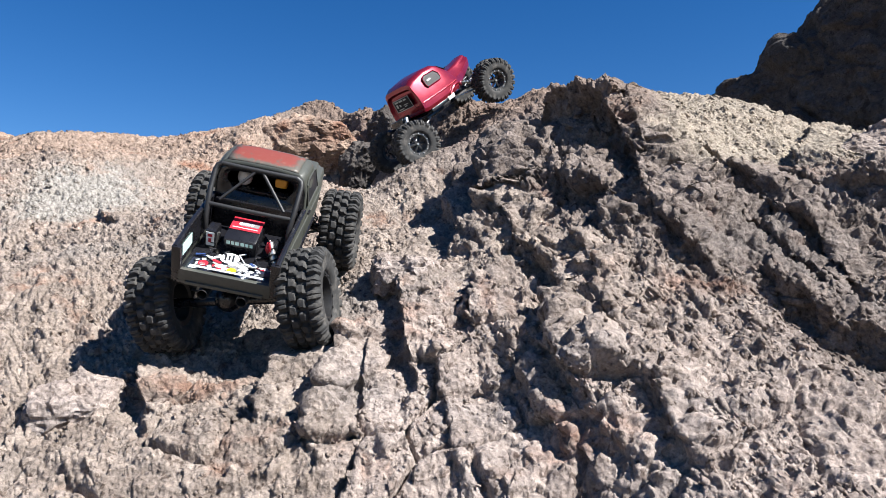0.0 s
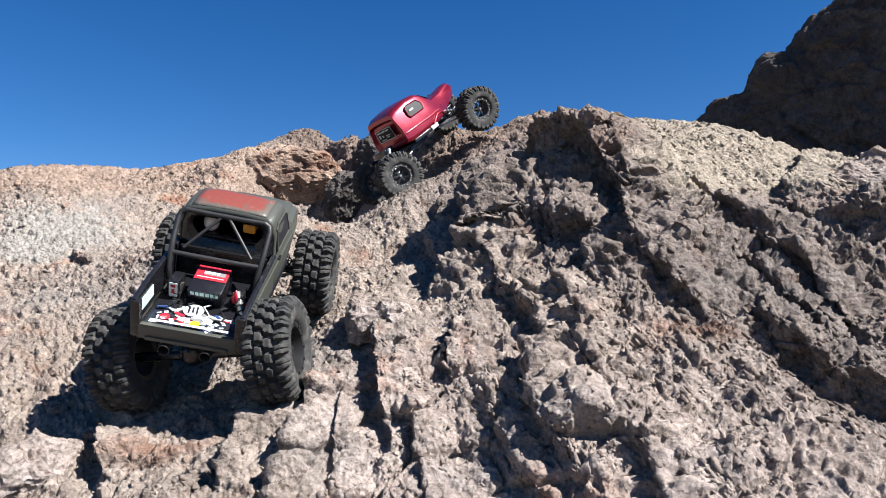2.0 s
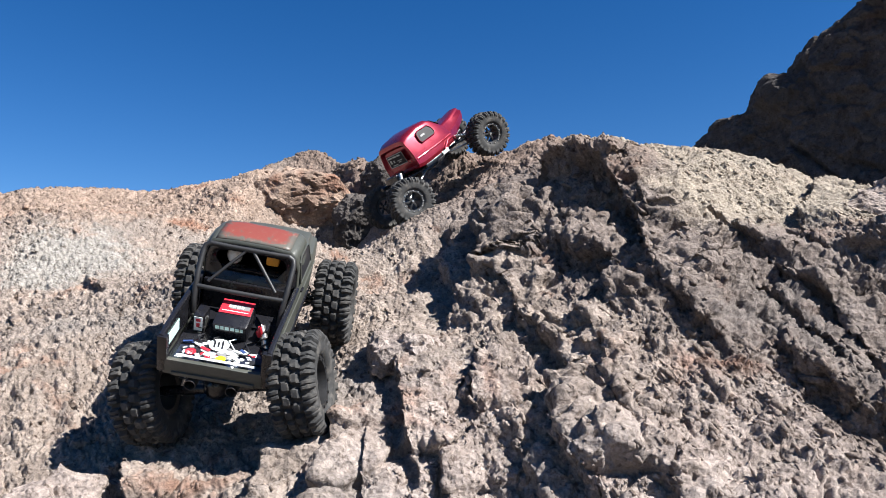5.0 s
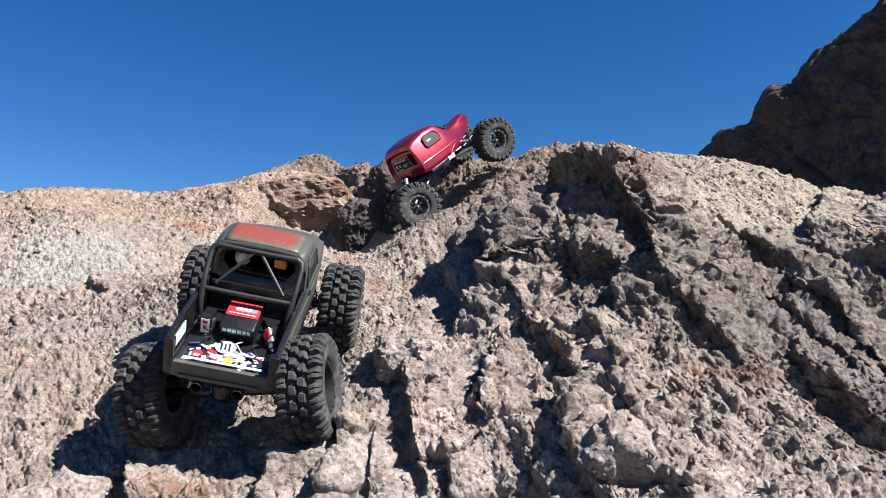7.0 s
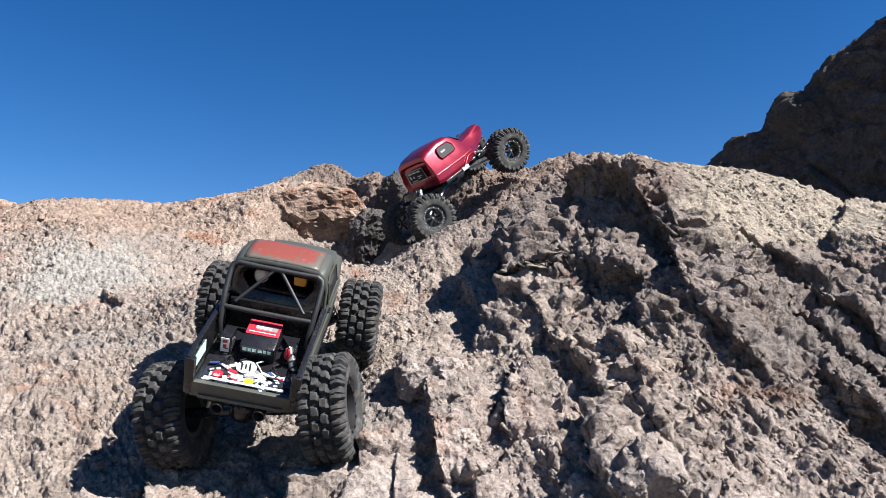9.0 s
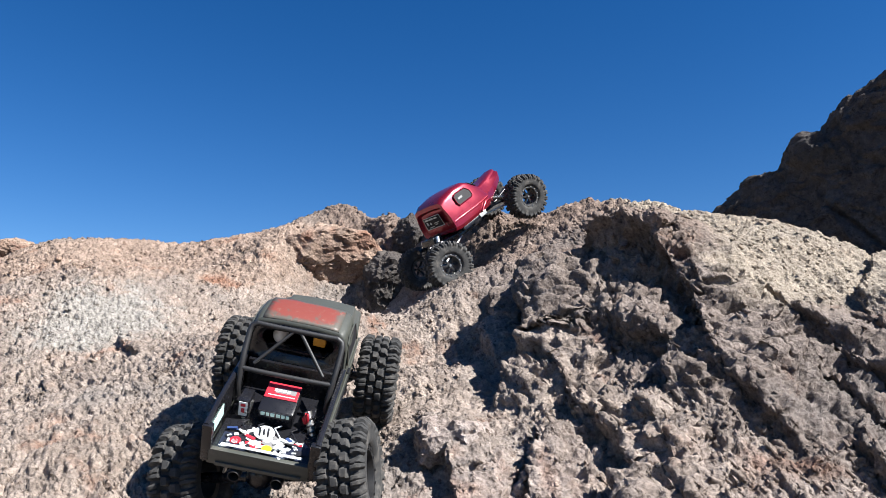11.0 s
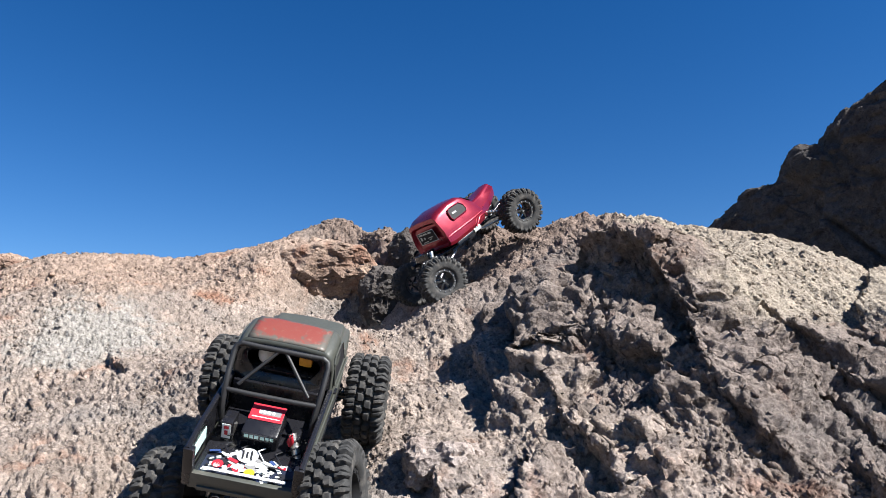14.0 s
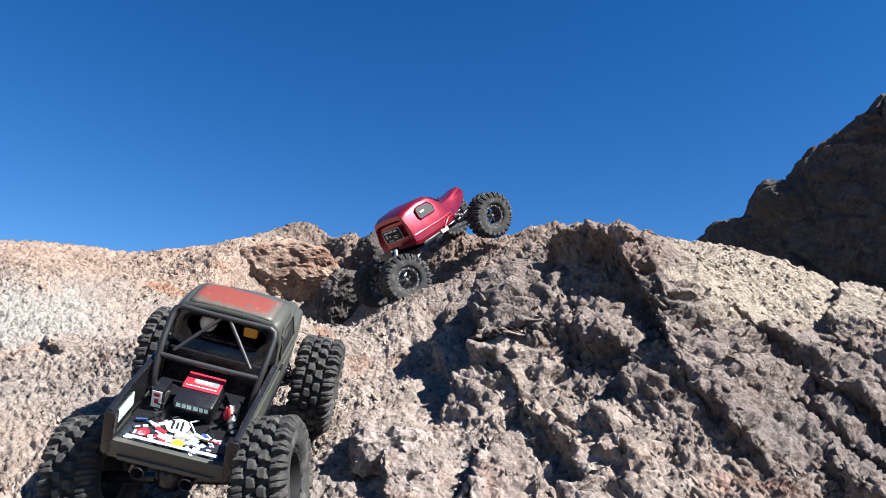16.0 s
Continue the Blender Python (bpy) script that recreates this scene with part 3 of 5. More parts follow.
def sheet(name, p, material):
    """A grid of points as one smooth mesh."""
    rows, cols = p.shape[:2]
    me = bpy.data.meshes.new(name)
    me.vertices.add(rows * cols)
    me.vertices.foreach_set("co", p.reshape(-1).astype(np.float32))
    i = np.arange(rows * cols).reshape(rows, cols)
    quads = np.stack([i[:-1, :-1], i[:-1, 1:], i[1:, 1:], i[1:, :-1]], -1).reshape(-1, 4)
    me.loops.add(quads.size)
    me.loops.foreach_set("vertex_index", quads.reshape(-1).astype(np.int32))
    me.polygons.add(len(quads))
    me.polygons.foreach_set("loop_start", np.arange(0, quads.size, 4, dtype=np.int32))
    me.polygons.foreach_set("loop_total", np.full(len(quads), 4, dtype=np.int32))
    me.update(calc_edges=True)
    me.materials.append(material)
    return new(name, me)


fan = np.linspace(-0.73, 0.73, 960)
side = np.linspace(0, 1, 61)[1:] ** 1.6
# rows lie close where the slope is steep or near, wide apart where it is flat or far
dense = np.concatenate([np.linspace(-0.1, 0.46, 60), 0.47 * np.exp(np.linspace(0, math.log(3.3 / 0.47), 1500)), np.linspace(3.34, 7.0, 80)])
ribs = np.linspace(0, 959, 121).astype(int)
RY = np.repeat(dense[:, None], len(ribs), 1)
RX = fan[ribs][None] * (RY + 0.12)
RZ = bed(RX.ravel(), RY.ravel()).reshape(RX.shape)
run = np.hypot(np.diff(RY, axis=0), np.diff(RZ, axis=0)) / np.maximum(np.hypot(RY[1:], 0.25), 0.3) * np.where((RY[1:] > 0.46) & (RY[1:] < 3.3), 1.0, 0.12)
run = np.concatenate([np.zeros((1, len(ribs))), np.cumsum(run, axis=0)])
rib_y = np.stack([np.interp(np.linspace(0, run[-1, i], 850), run[:, i], dense) for i in range(len(ribs))], 1)
kernel = np.hanning(9) / np.hanning(9).sum()
rib_y = np.stack([np.convolve(np.pad(r, 4, mode="edge"), kernel, "valid") for r in rib_y])
mid_y = np.stack([np.interp(np.arange(960), ribs, r) for r in rib_y])
mid = fan[None] * (mid_y + 0.12)
GY = np.concatenate([np.repeat(mid_y[:, :1], 60, 1), mid_y, np.repeat(mid_y[:, -1:], 60, 1)], 1)
GX = np.concatenate([mid[:, :1] + (-4.6 - mid[:, :1]) * side[::-1][None], mid, mid[:, -1:] + (4.6 - mid[:, -1:]) * side[None]], 1)
base = np.stack([GX, GY, bed(GX.ravel(), GY.ravel()).reshape(GX.shape)], -1)
nrm = normals_of(base)
flat = base.reshape(-1, 3)
LEAN = np.zeros_like(flat)
LEAN[:, :2] = edges(flat[:, 0], flat[:, 1])[1]
ROCK_P = (flat + LEAN + nrm.reshape(-1, 3) * relief(flat, flat[:, 0], flat[:, 1])[:, None]).reshape(base.shape)
rock_face = tagged(sheet("rock_face", ROCK_P, ROCK), "rugged pinkish grey weathered rock slope with cracks and ledges", "rock", kind="structure")
ROCK_N = normals_of(ROCK_P)


def chips(name, count, pos, nor, size, material, seed, blocky=False):
    """Angular broken stones, each a jittered twenty-sided solid half sunk in the surface, all in one mesh."""
    rng = np.random.default_rng(seed)
    bm = bmesh.new()
    if blocky:
        bmesh.ops.create_cube(bm, size=1.5)
        bmesh.ops.triangulate(bm, faces=bm.faces)
    else:
        bmesh.ops.create_icosphere(bm, subdivisions=1, radius=1.0)
    bm.verts.index_update()
    tv = np.array([v.co[:] for v in bm.verts])
    tf = np.array([[v.index for v in f.verts] for f in bm.faces])
    bm.free()
    nv = len(tv)
    a = np.where(pos[:, :1] < -0.1, PALE_ALONG, np.array([0.43, -0.64, -0.64])) + rng.normal(0, 0.28, size=(count, 3))
    a /= np.linalg.norm(a, axis=1, keepdims=True)
    b = np.cross(nor + rng.normal(0, 0.35, size=(count, 3)), a)
    b /= np.linalg.norm(b, axis=1, keepdims=True)
    rot = np.stack([a, b, np.cross(a, b)], 2)
    stretch = np.stack([rng.uniform(1.1, 2.4, count), rng.uniform(0.6, 1.1, count), rng.uniform(0.35, 0.75, count)], 1)
    v = tv[None] * rng.uniform(0.55, 1.15, (count, nv, 1)) * stretch[:, None]
    v = np.einsum("nij,nkj->nki", rot, v) * size[:, None, None] + (pos + nor * size[:, None] * rng.uniform(-0.55, 0.05, (count, 1)))[:, None]
    faces = (tf[None] + nv * np.arange(count)[:, None, None]).reshape(-1, 3)
    me = bpy.data.meshes.new(name)
    me.vertices.add(count * nv)
    me.vertices.foreach_set("co", v.reshape(-1).astype(np.float32))
    me.loops.add(faces.size)
    me.loops.foreach_set("vertex_index", faces.reshape(-1).astype(np.int32))
    me.polygons.add(len(faces))
    me.polygons.foreach_set("loop_start", np.arange(0, faces.size, 3, dtype=np.int32))
    me.polygons.foreach_set("loop_total", np.full(len(faces), 3, dtype=np.int32))
    me.update(calc_edges=True)
    me.materials.append(material)
    return new(name, me)


def scatter(name, count, low, high, spread, seed, blocky):
    """low, high: the usual size per metre of distance up the slope, on the pale side and on the outcrop."""
    rng = np.random.default_rng(seed)
    p, nn = ROCK_P[30:-50, 50:-50].reshape(-1, 3), ROCK_N[30:-50, 50:-50].reshape(-1, 3)
    clump = value_noise(p * 7, 77 + seed) + 0.6 * value_noise(p * 22, 78 + seed)
    keep = np.flatnonzero(clump + rng.uniform(-0.4, 0.4, len(p)) > 0.22)
    pick = rng.choice(keep, count, replace=False)
    q = p[pick]
    outcrop = smooth(0.0, 0.12, q[:, 0]) * (1 - smooth(0.40, 0.5, q[:, 0] + 0.4 * (q[:, 1] - 1.25)))
    size = (0.4 + 0.6 * q[:, 1]) * (low + (high - low) * outcrop) * np.exp(rng.normal(0, spread, count))
    return chips(name, count, q, nn[pick], np.clip(size, 0.0013, 0.016), CHIPS, seed, blocky)


tagged(scatter("stone_chips", 14000, 0.0018, 0.0030, 0.42, 4, False), "small angular pinkish grey stones bedded in the rock slope", "stones", kind="stuff")
tagged(scatter("stone_splinters", 22000, 0.0021, 0.0025, 0.45, 9, True), "sharp-edged pinkish grey rock splinters strewn over the slope", "stones", kind="stuff")


# the far cliff, in its own shade, which its colour deepens
def far_cliff():
    u, v = np.meshgrid(np.concatenate([np.linspace(1.0, 2.2, 380), np.linspace(2.22, 3.6, 60)]), np.linspace(0, 1, 380))
    top = np.interp(u, [1.0, 1.29, 1.376, 1.435, 1.54, 1.553, 1.58, 1.65, 1.705, 1.725, 1.75, 1.80, 1.885, 1.95, 2.2, 3.6],
                    [1.15, 1.55, 1.65, 1.704, 1.725, 1.775, 1.822, 1.825, 1.91, 1.965, 1.985, 2.02, 2.07, 2.165, 2.35, 2.6]) - 0.02
    wall, back = np.clip(v / 0.62, 0, 1), np.clip((v - 0.62) / 0.38, 0, 1)
    foot = np.maximum(2.94 - 1.2 * (u - 1.546), 0.75)
    y = foot + 0.34 * wall ** 2.2 + 2.2 * back
    z = -0.1 + (top + 0.1) * np.sin(wall * math.pi / 2) ** 0.9 - 0.9 * back
    p = np.stack([u + 1.2 * back, y, z], -1)
    f = p.reshape(-1, 3)
    n = normals_of(p).reshape(-1, 3)
    w = np.stack([value_noise(f * 2.5, 40), value_noise(f * 2.5, 41), value_noise(f * 2.5, 42)], 1)
    q = f + 0.10 * w
    s = np.stack([q[:, 0] * 0.7 - q[:, 2] * 0.7, q[:, 1], q[:, 2] * 0.7 + q[:, 0] * 0.7], 1)
    f1 = facets(s * np.array([1.4, 2.0, 3.4]), 130)[0]
    f2 = facets(s * np.array([5.0, 5.0, 8.0]), 140)[0]
    f3 = facets(q * 16, 150)[0]
    d = 0.10 * f1 + 0.035 * f2 + 0.016 * f3 + 0.009 * facets(q * 34, 155)[0] + 0.016 * ridged(q * 4.5, 5, 50)
    d = d * (1 - 0.5 * smooth(0.50, 0.60, v).ravel() * (1 - smooth(0.64, 0.75, v).ravel()))
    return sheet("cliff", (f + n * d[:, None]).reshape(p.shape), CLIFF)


tagged(far_cliff(), "brown craggy cliff standing in shade behind the slope, colour darkened for that shade", "cliff", kind="structure")
gx, gy = np.meshgrid(np.concatenate([-np.geomspace(900, 0.2, 60), np.geomspace(0.2, 900, 60)]), np.concatenate([-np.geomspace(900, 0.2, 60), np.geomspace(0.2, 900, 60)]))
gp = np.stack([gx, gy, np.zeros_like(gx)], -1)
gp[..., 2] = 0.02 * value_noise(gp.reshape(-1, 3) * 1.7, 5).reshape(gx.shape) - 0.02
tagged(sheet("ground", gp, DIRT), "dry sandy desert ground", "ground", kind="structure")


# ---- mesh tools ----
def part(name, bm, material, parent=None, label="", smooth_angle=None):
    me = bpy.data.meshes.new(name)
    bmesh.ops.recalc_face_normals(bm, faces=bm.faces)
    bm.to_mesh(me)
    bm.free()
    me.materials.append(material)
    if smooth_angle is not None:
        me.polygons.foreach_set("use_smooth", [True] * len(me.polygons))
        me.set_sharp_from_angle(angle=radians(smooth_angle))
    ob = new(name, me)
    ob.parent = parent
    return tagged(ob, label)


def box(bm, size, at=(0, 0, 0), rot=(0, 0, 0), bevel=0.0, taper=1.0):
    g = bmesh.ops.create_cube(bm, size=1.0)
    vs = g["verts"]
    for v in vs:
        k = taper if v.co.z > 0 else 1.0
        v.co = Vector((v.co.x * size[0] * k, v.co.y * size[1] * k, v.co.z * size[2]))
    if bevel:
        es = list({e for v in vs for e in v.link_edges})
        r = bmesh.ops.bevel(bm, geom=es, offset=bevel, segments=2, affect="EDGES", profile=0.6)
        vs = list({v for f in r["faces"] for v in f.verts} | {v for v in vs if v.is_valid})
    m = pose(*at, *rot)
    for v in vs:
        v.co = m @ v.co
    return vs


def tube(bm, points, r, sides=10, caps=True):
    """A round bar along points."""
    pts = [Vector(p) for p in points]
    rings = []
    for i, p in enumerate(pts):
        d = (pts[min(i + 1, len(pts) - 1)] - pts[max(i - 1, 0)]).normalized()
        a = d.orthogonal().normalized() if i == 0 else (rings_x - d * rings_x.dot(d)).normalized()
        rings_x = a
        b = d.cross(a)
        rr = r[i] if isinstance(r, (list, tuple)) else r
        rings.append([bm.verts.new(p + rr * (math.cos(t) * a + math.sin(t) * b)) for t in (2 * math.pi * k / sides for k in range(sides))])
    for u, v in zip(rings, rings[1:]):
        for k in range(sides):
            bm.faces.new((u[k], u[(k + 1) % sides], v[(k + 1) % sides], v[k]))
    if caps:
        bm.faces.new(list(reversed(rings[0])))
        bm.faces.new(rings[-1])


def lathe_y(bm, profile, sides=48, closed=True):
    """Turns (radius, y) pairs round the y axis."""
    rings = [[bm.verts.new((r * math.cos(t), y, r * math.sin(t))) for t in (2 * math.pi * k / sides for k in range(sides))] for r, y in profile]
    pairs = list(zip(rings, rings[1:])) + ([(rings[-1], rings[0])] if closed else [])
    for u, v in pairs:
        for k in range(sides):
            bm.faces.new((u[k], u[(k + 1) % sides], v[(k + 1) % sides], v[k]))


def loft(bm, sections, cap_start=True, cap_end=True):
    rings = [[bm.verts.new(p) for p in s] for s in sections]
    for u, v in zip(rings, rings[1:]):
        for k in range(len(u)):
            bm.faces.new((u[k], u[(k + 1) % len(u)], v[(k + 1) % len(u)], v[k]))
    if cap_start:
        bm.faces.new(list(reversed(rings[0])))
    if cap_end:
        bm.faces.new(rings[-1])
    return rings


def coil(bm, a, b, radius, turns, wire):
    a, b = Vector(a), Vector(b)
    d = (b - a)
    u = d.orthogonal().normalized()
    w = d.normalized().cross(u)
    n = turns * 10
    tube(bm, [a + d * (i / n) + radius * (math.cos(2 * math.pi * i / 10) * u + math.sin(2 * math.pi * i / 10) * w) for i in range(n + 1)], wire, 6)


def tyre_mesh(name, R, width, hole, pitches):
    """A crawler tyre as one skin: rounded carcass whose tread rises into staggered lugs that wrap over the shoulders."""
    h, rc = width / 2, R * 0.90
    prof = [(hole, 0.70), (hole * 1.03, 0.80), (hole * 1.12, 0.93), (hole * 1.25, 0.99), (0.5 * (hole + rc), 1.0), (0.35 * hole + 0.65 * rc, 0.985)]
    prof += [(rc * (0.885 + 0.115 * math.sin(a)), 0.80 + 0.17 * math.cos(a)) for a in (math.pi / 2 * k / 6 for k in range(7))]
    prof += [(rc, 0.80 - 0.80 * k / 13) for k in range(1, 14)]
    prof = [(r, -s) for r, s in prof] + [(r, s) for r, s in reversed(prof[:-1])]
    rr, ss = np.array([p[0] for p in prof]), np.array([p[1] for p in prof])
    around = pitches * 14
    th = np.arange(around) * 2 * math.pi / around
    T, S = np.meshgrid(th, ss, indexing="ij")
    Rr = np.broadcast_to(rr, T.shape)
    a = T * pitches / (2 * math.pi)
    side, mag = np.sign(S), np.abs(S)
    row = (mag > 0.42).astype(float)
    ph = a + 0.25 * side + 0.5 * row + side * (0.32 * (mag - 0.2) * (1 - row) - 0.25 * (mag - 0.7) * row)
    u = np.abs(np.modf(ph + 50)[0] - 0.5)
    lug = 1 - smooth(0.27, 0.36, u)
    lug = lug * smooth(0.025, 0.07, np.abs(S + 0.05 * np.sin(a * 2 * math.pi))) * (1 - np.exp(-((mag - 0.42) / 0.045) ** 2))
    sipe = 1 - 0.45 * np.exp(-(u / 0.035) ** 2) * row
    on = smooth(0.84 * rc, 0.97 * rc, Rr)
    lift = R * 0.105 * lug * sipe * np.where(Rr > 0.985 * rc, 1.0, on * 0.8)
    shoulder = smooth(0.80, 0.97, mag) * np.where(Rr < 0.999 * rc, 1.0, 0.0)
    rad = Rr + lift * (1 - 0.75 * shoulder)
    y = S * h + side * lift * shoulder * 0.75
    pts = np.stack([rad * np.cos(T), y, rad * np.sin(T)], -1)
    na, nb = T.shape
    idx = np.arange(na * nb).reshape(na, nb)
    nxt = np.roll(idx, -1, axis=0)
    quads = np.stack([idx[:, :-1], idx[:, 1:], nxt[:, 1:], nxt[:, :-1]], -1).reshape(-1, 4)
    inner = np.stack([idx[:, -1], idx[:, 0], nxt[:, 0], nxt[:, -1]], -1)
    me = bpy.data.meshes.new(name)
    me.from_pydata(pts.reshape(-1, 3).tolist(), [], np.concatenate([quads, inner]).tolist())
    me.materials.append(RUBBER)
    me.polygons.foreach_set("use_smooth", [True] * len(me.polygons))
    me.set_sharp_from_angle(angle=radians(38))
    return me


def shared(name, me, parent, m=None, label=""):
    ob = new(name, me)
    ob.parent = parent
    if m is not None:
        ob.matrix_basis = m
    return tagged(ob, label)


def mesh_from(name, bm, material, smooth_angle=30):
    me = bpy.data.meshes.new(name)
    bmesh.ops.recalc_face_normals(bm, faces=bm.faces)
    bm.to_mesh(me)
    bm.free()
    me.materials.append(material)
    me.polygons.foreach_set("use_smooth", [True] * len(me.polygons))
    me.set_sharp_from_angle(angle=radians(smooth_angle))
    return me


def wheel_kit(R, width, hole, pitches, bolts, ring_mat, bolt_mat, face_mat):
    """Meshes of one wheel; its outer face looks along -y."""
    h = width / 2
    kit = {"tyre": tyre_mesh("tyre", R, width, hole, pitches)}
    bm = bmesh.new()
    lathe_y(bm, [(hole * 1.03, -h * 0.80), (hole * 1.03, -h * 0.70), (hole * 0.90, -h * 0.55), (hole * 0.86, h * 0.6), (hole * 1.0, h * 0.75), (hole * 0.8, h * 0.7), (hole * 0.80, -h * 0.5), (hole * 0.84, -h * 0.80)], 36)
    kit["rim"] = mesh_from("rim", bm, ring_mat)
    bm = bmesh.new()
    lathe_y(bm, [(0.0005, -h * 0.42), (hole * 0.26, -h * 0.42), (hole * 0.30, -h * 0.3), (hole * 0.30, h * 0.1), (0.0005, h * 0.1)], 20, False)
    n = 6
    for k in range(n):
        a = 2 * math.pi * k / n
        vs = box(bm, (hole * 0.62, h * 0.16, hole * 0.2), (hole * 0.54, -h * 0.32, 0), (0, 0, 8), hole * 0.02)
        rot = Matrix.Rotation(a, 4, "Y")
        for v in vs:
            v.co = rot @ v.co
    kit["spokes"] = mesh_from("spokes", bm, face_mat)
    bm = bmesh.new()
    tube(bm, [(0, h * 0.06, 0), (0, -h * 0.04, 0)], hole * 0.06, 6)
    kit["bolt"] = mesh_from("bolt", bm, bolt_mat)
    kit["bolt_at"] = [Vector((hole * 0.935 * math.cos(a), -h * 0.82, hole * 0.935 * math.sin(a))) for a in (2 * math.pi * (k + 0.5) / bolts for k in range(bolts))]
    bm = bmesh.new()
    tube(bm, [(0, -h * 0.38, 0), (0, -h * 0.62, 0)], hole * 0.11, 6)
    kit["hub_nut"] = mesh_from("hub_nut", bm, bolt_mat)
    return kit


def wheel_parts(kit, w):
    shared("tyre", kit["tyre"], w, label="dusty black rubber tyre with chunky lugs")
    shared("spokes", kit["spokes"], w)
    shared("hub_nut", kit["hub_nut"], w)
    for at in kit["bolt_at"]:
        shared("bolt", kit["bolt"], w, Matrix.Translation(at))


def put_wheel(kit, parent, at, rx, rz, spin, outer=1):
    """outer: -1 where the outer face looks to the left."""
    m = Matrix.Translation(at) @ Matrix.Rotation(radians(rz), 4, "Z") @ Matrix.Rotation(radians(rx), 4, "X") @ Matrix.Rotation(math.pi if outer < 0 else 0.0, 4, "Z") @ Matrix.Rotation(radians(spin), 4, "Y")
    w = shared("wheel", kit["rim"], parent, m)
    wheel_parts(kit, w)
    return w


def frame_of(at, forward, left):
    f = Vector(forward).normalized()
    lft = Vector(left)
    lft = (lft - f * lft.dot(f)).normalized()
    up = f.cross(lft)
    m = Matrix((f, lft, up)).transposed().to_4x4()
    m.translation = at
    return m


def shock(name, parent, a, b, r, spring_mat, body_mat):
    a, b = Vector(a), Vector(b)
    bm = bmesh.new()
    mid = a.lerp(b, 0.55)
    tube(bm, [a, mid], r * 0.7, 10)
    tube(bm, [mid, b], r * 0.3, 8)
    s = part(name, bm, body_mat, parent, smooth_angle=40)
    bm = bmesh.new()
    coil(bm, a.lerp(b, 0.12), a.lerp(b, 0.9), r, 8, r * 0.16)
    part("spring", bm, spring_mat, s, smooth_angle=60)
    return s


# ---- the dark pickup crawler ----
black_truck = tagged(new("toy_truck"), "dark grey-green pickup crawler with worn red roof on the rock", "toy truck")
black_truck.matrix_basis = frame_of((-0.2995, 1.0909, 0.6151), (0.056, 0.834, 0.549), (-0.979, -0.063, 0.196))


def cab_section(x, belt, top, w_low, w_top, bottom=0.108):
    """Closed outline across the cab at x: straight flanks, leaning glass house, rounded roof edge."""
    pts = []
    for s in (1, -1):
        half = [(w_low * 0.96, bottom), (w_low, bottom + 0.012), (w_low, belt - 0.004), (w_low * 0.97, belt)]
        r = min(0.014, (top - belt) * 0.5)
        half.append((w_top + 0.003, top - r * 1.6))
        for k in range(6):
            a = math.pi / 2 * k / 5
            half.append((w_top - r + r * math.cos(a), top - r + r * math.sin(a)))
        half.append((w_top * 0.35, top + 0.002))
        side = [(x, s * y, z) for y, z in half]
        pts += side if s == 1 else list(reversed(side))
    return pts


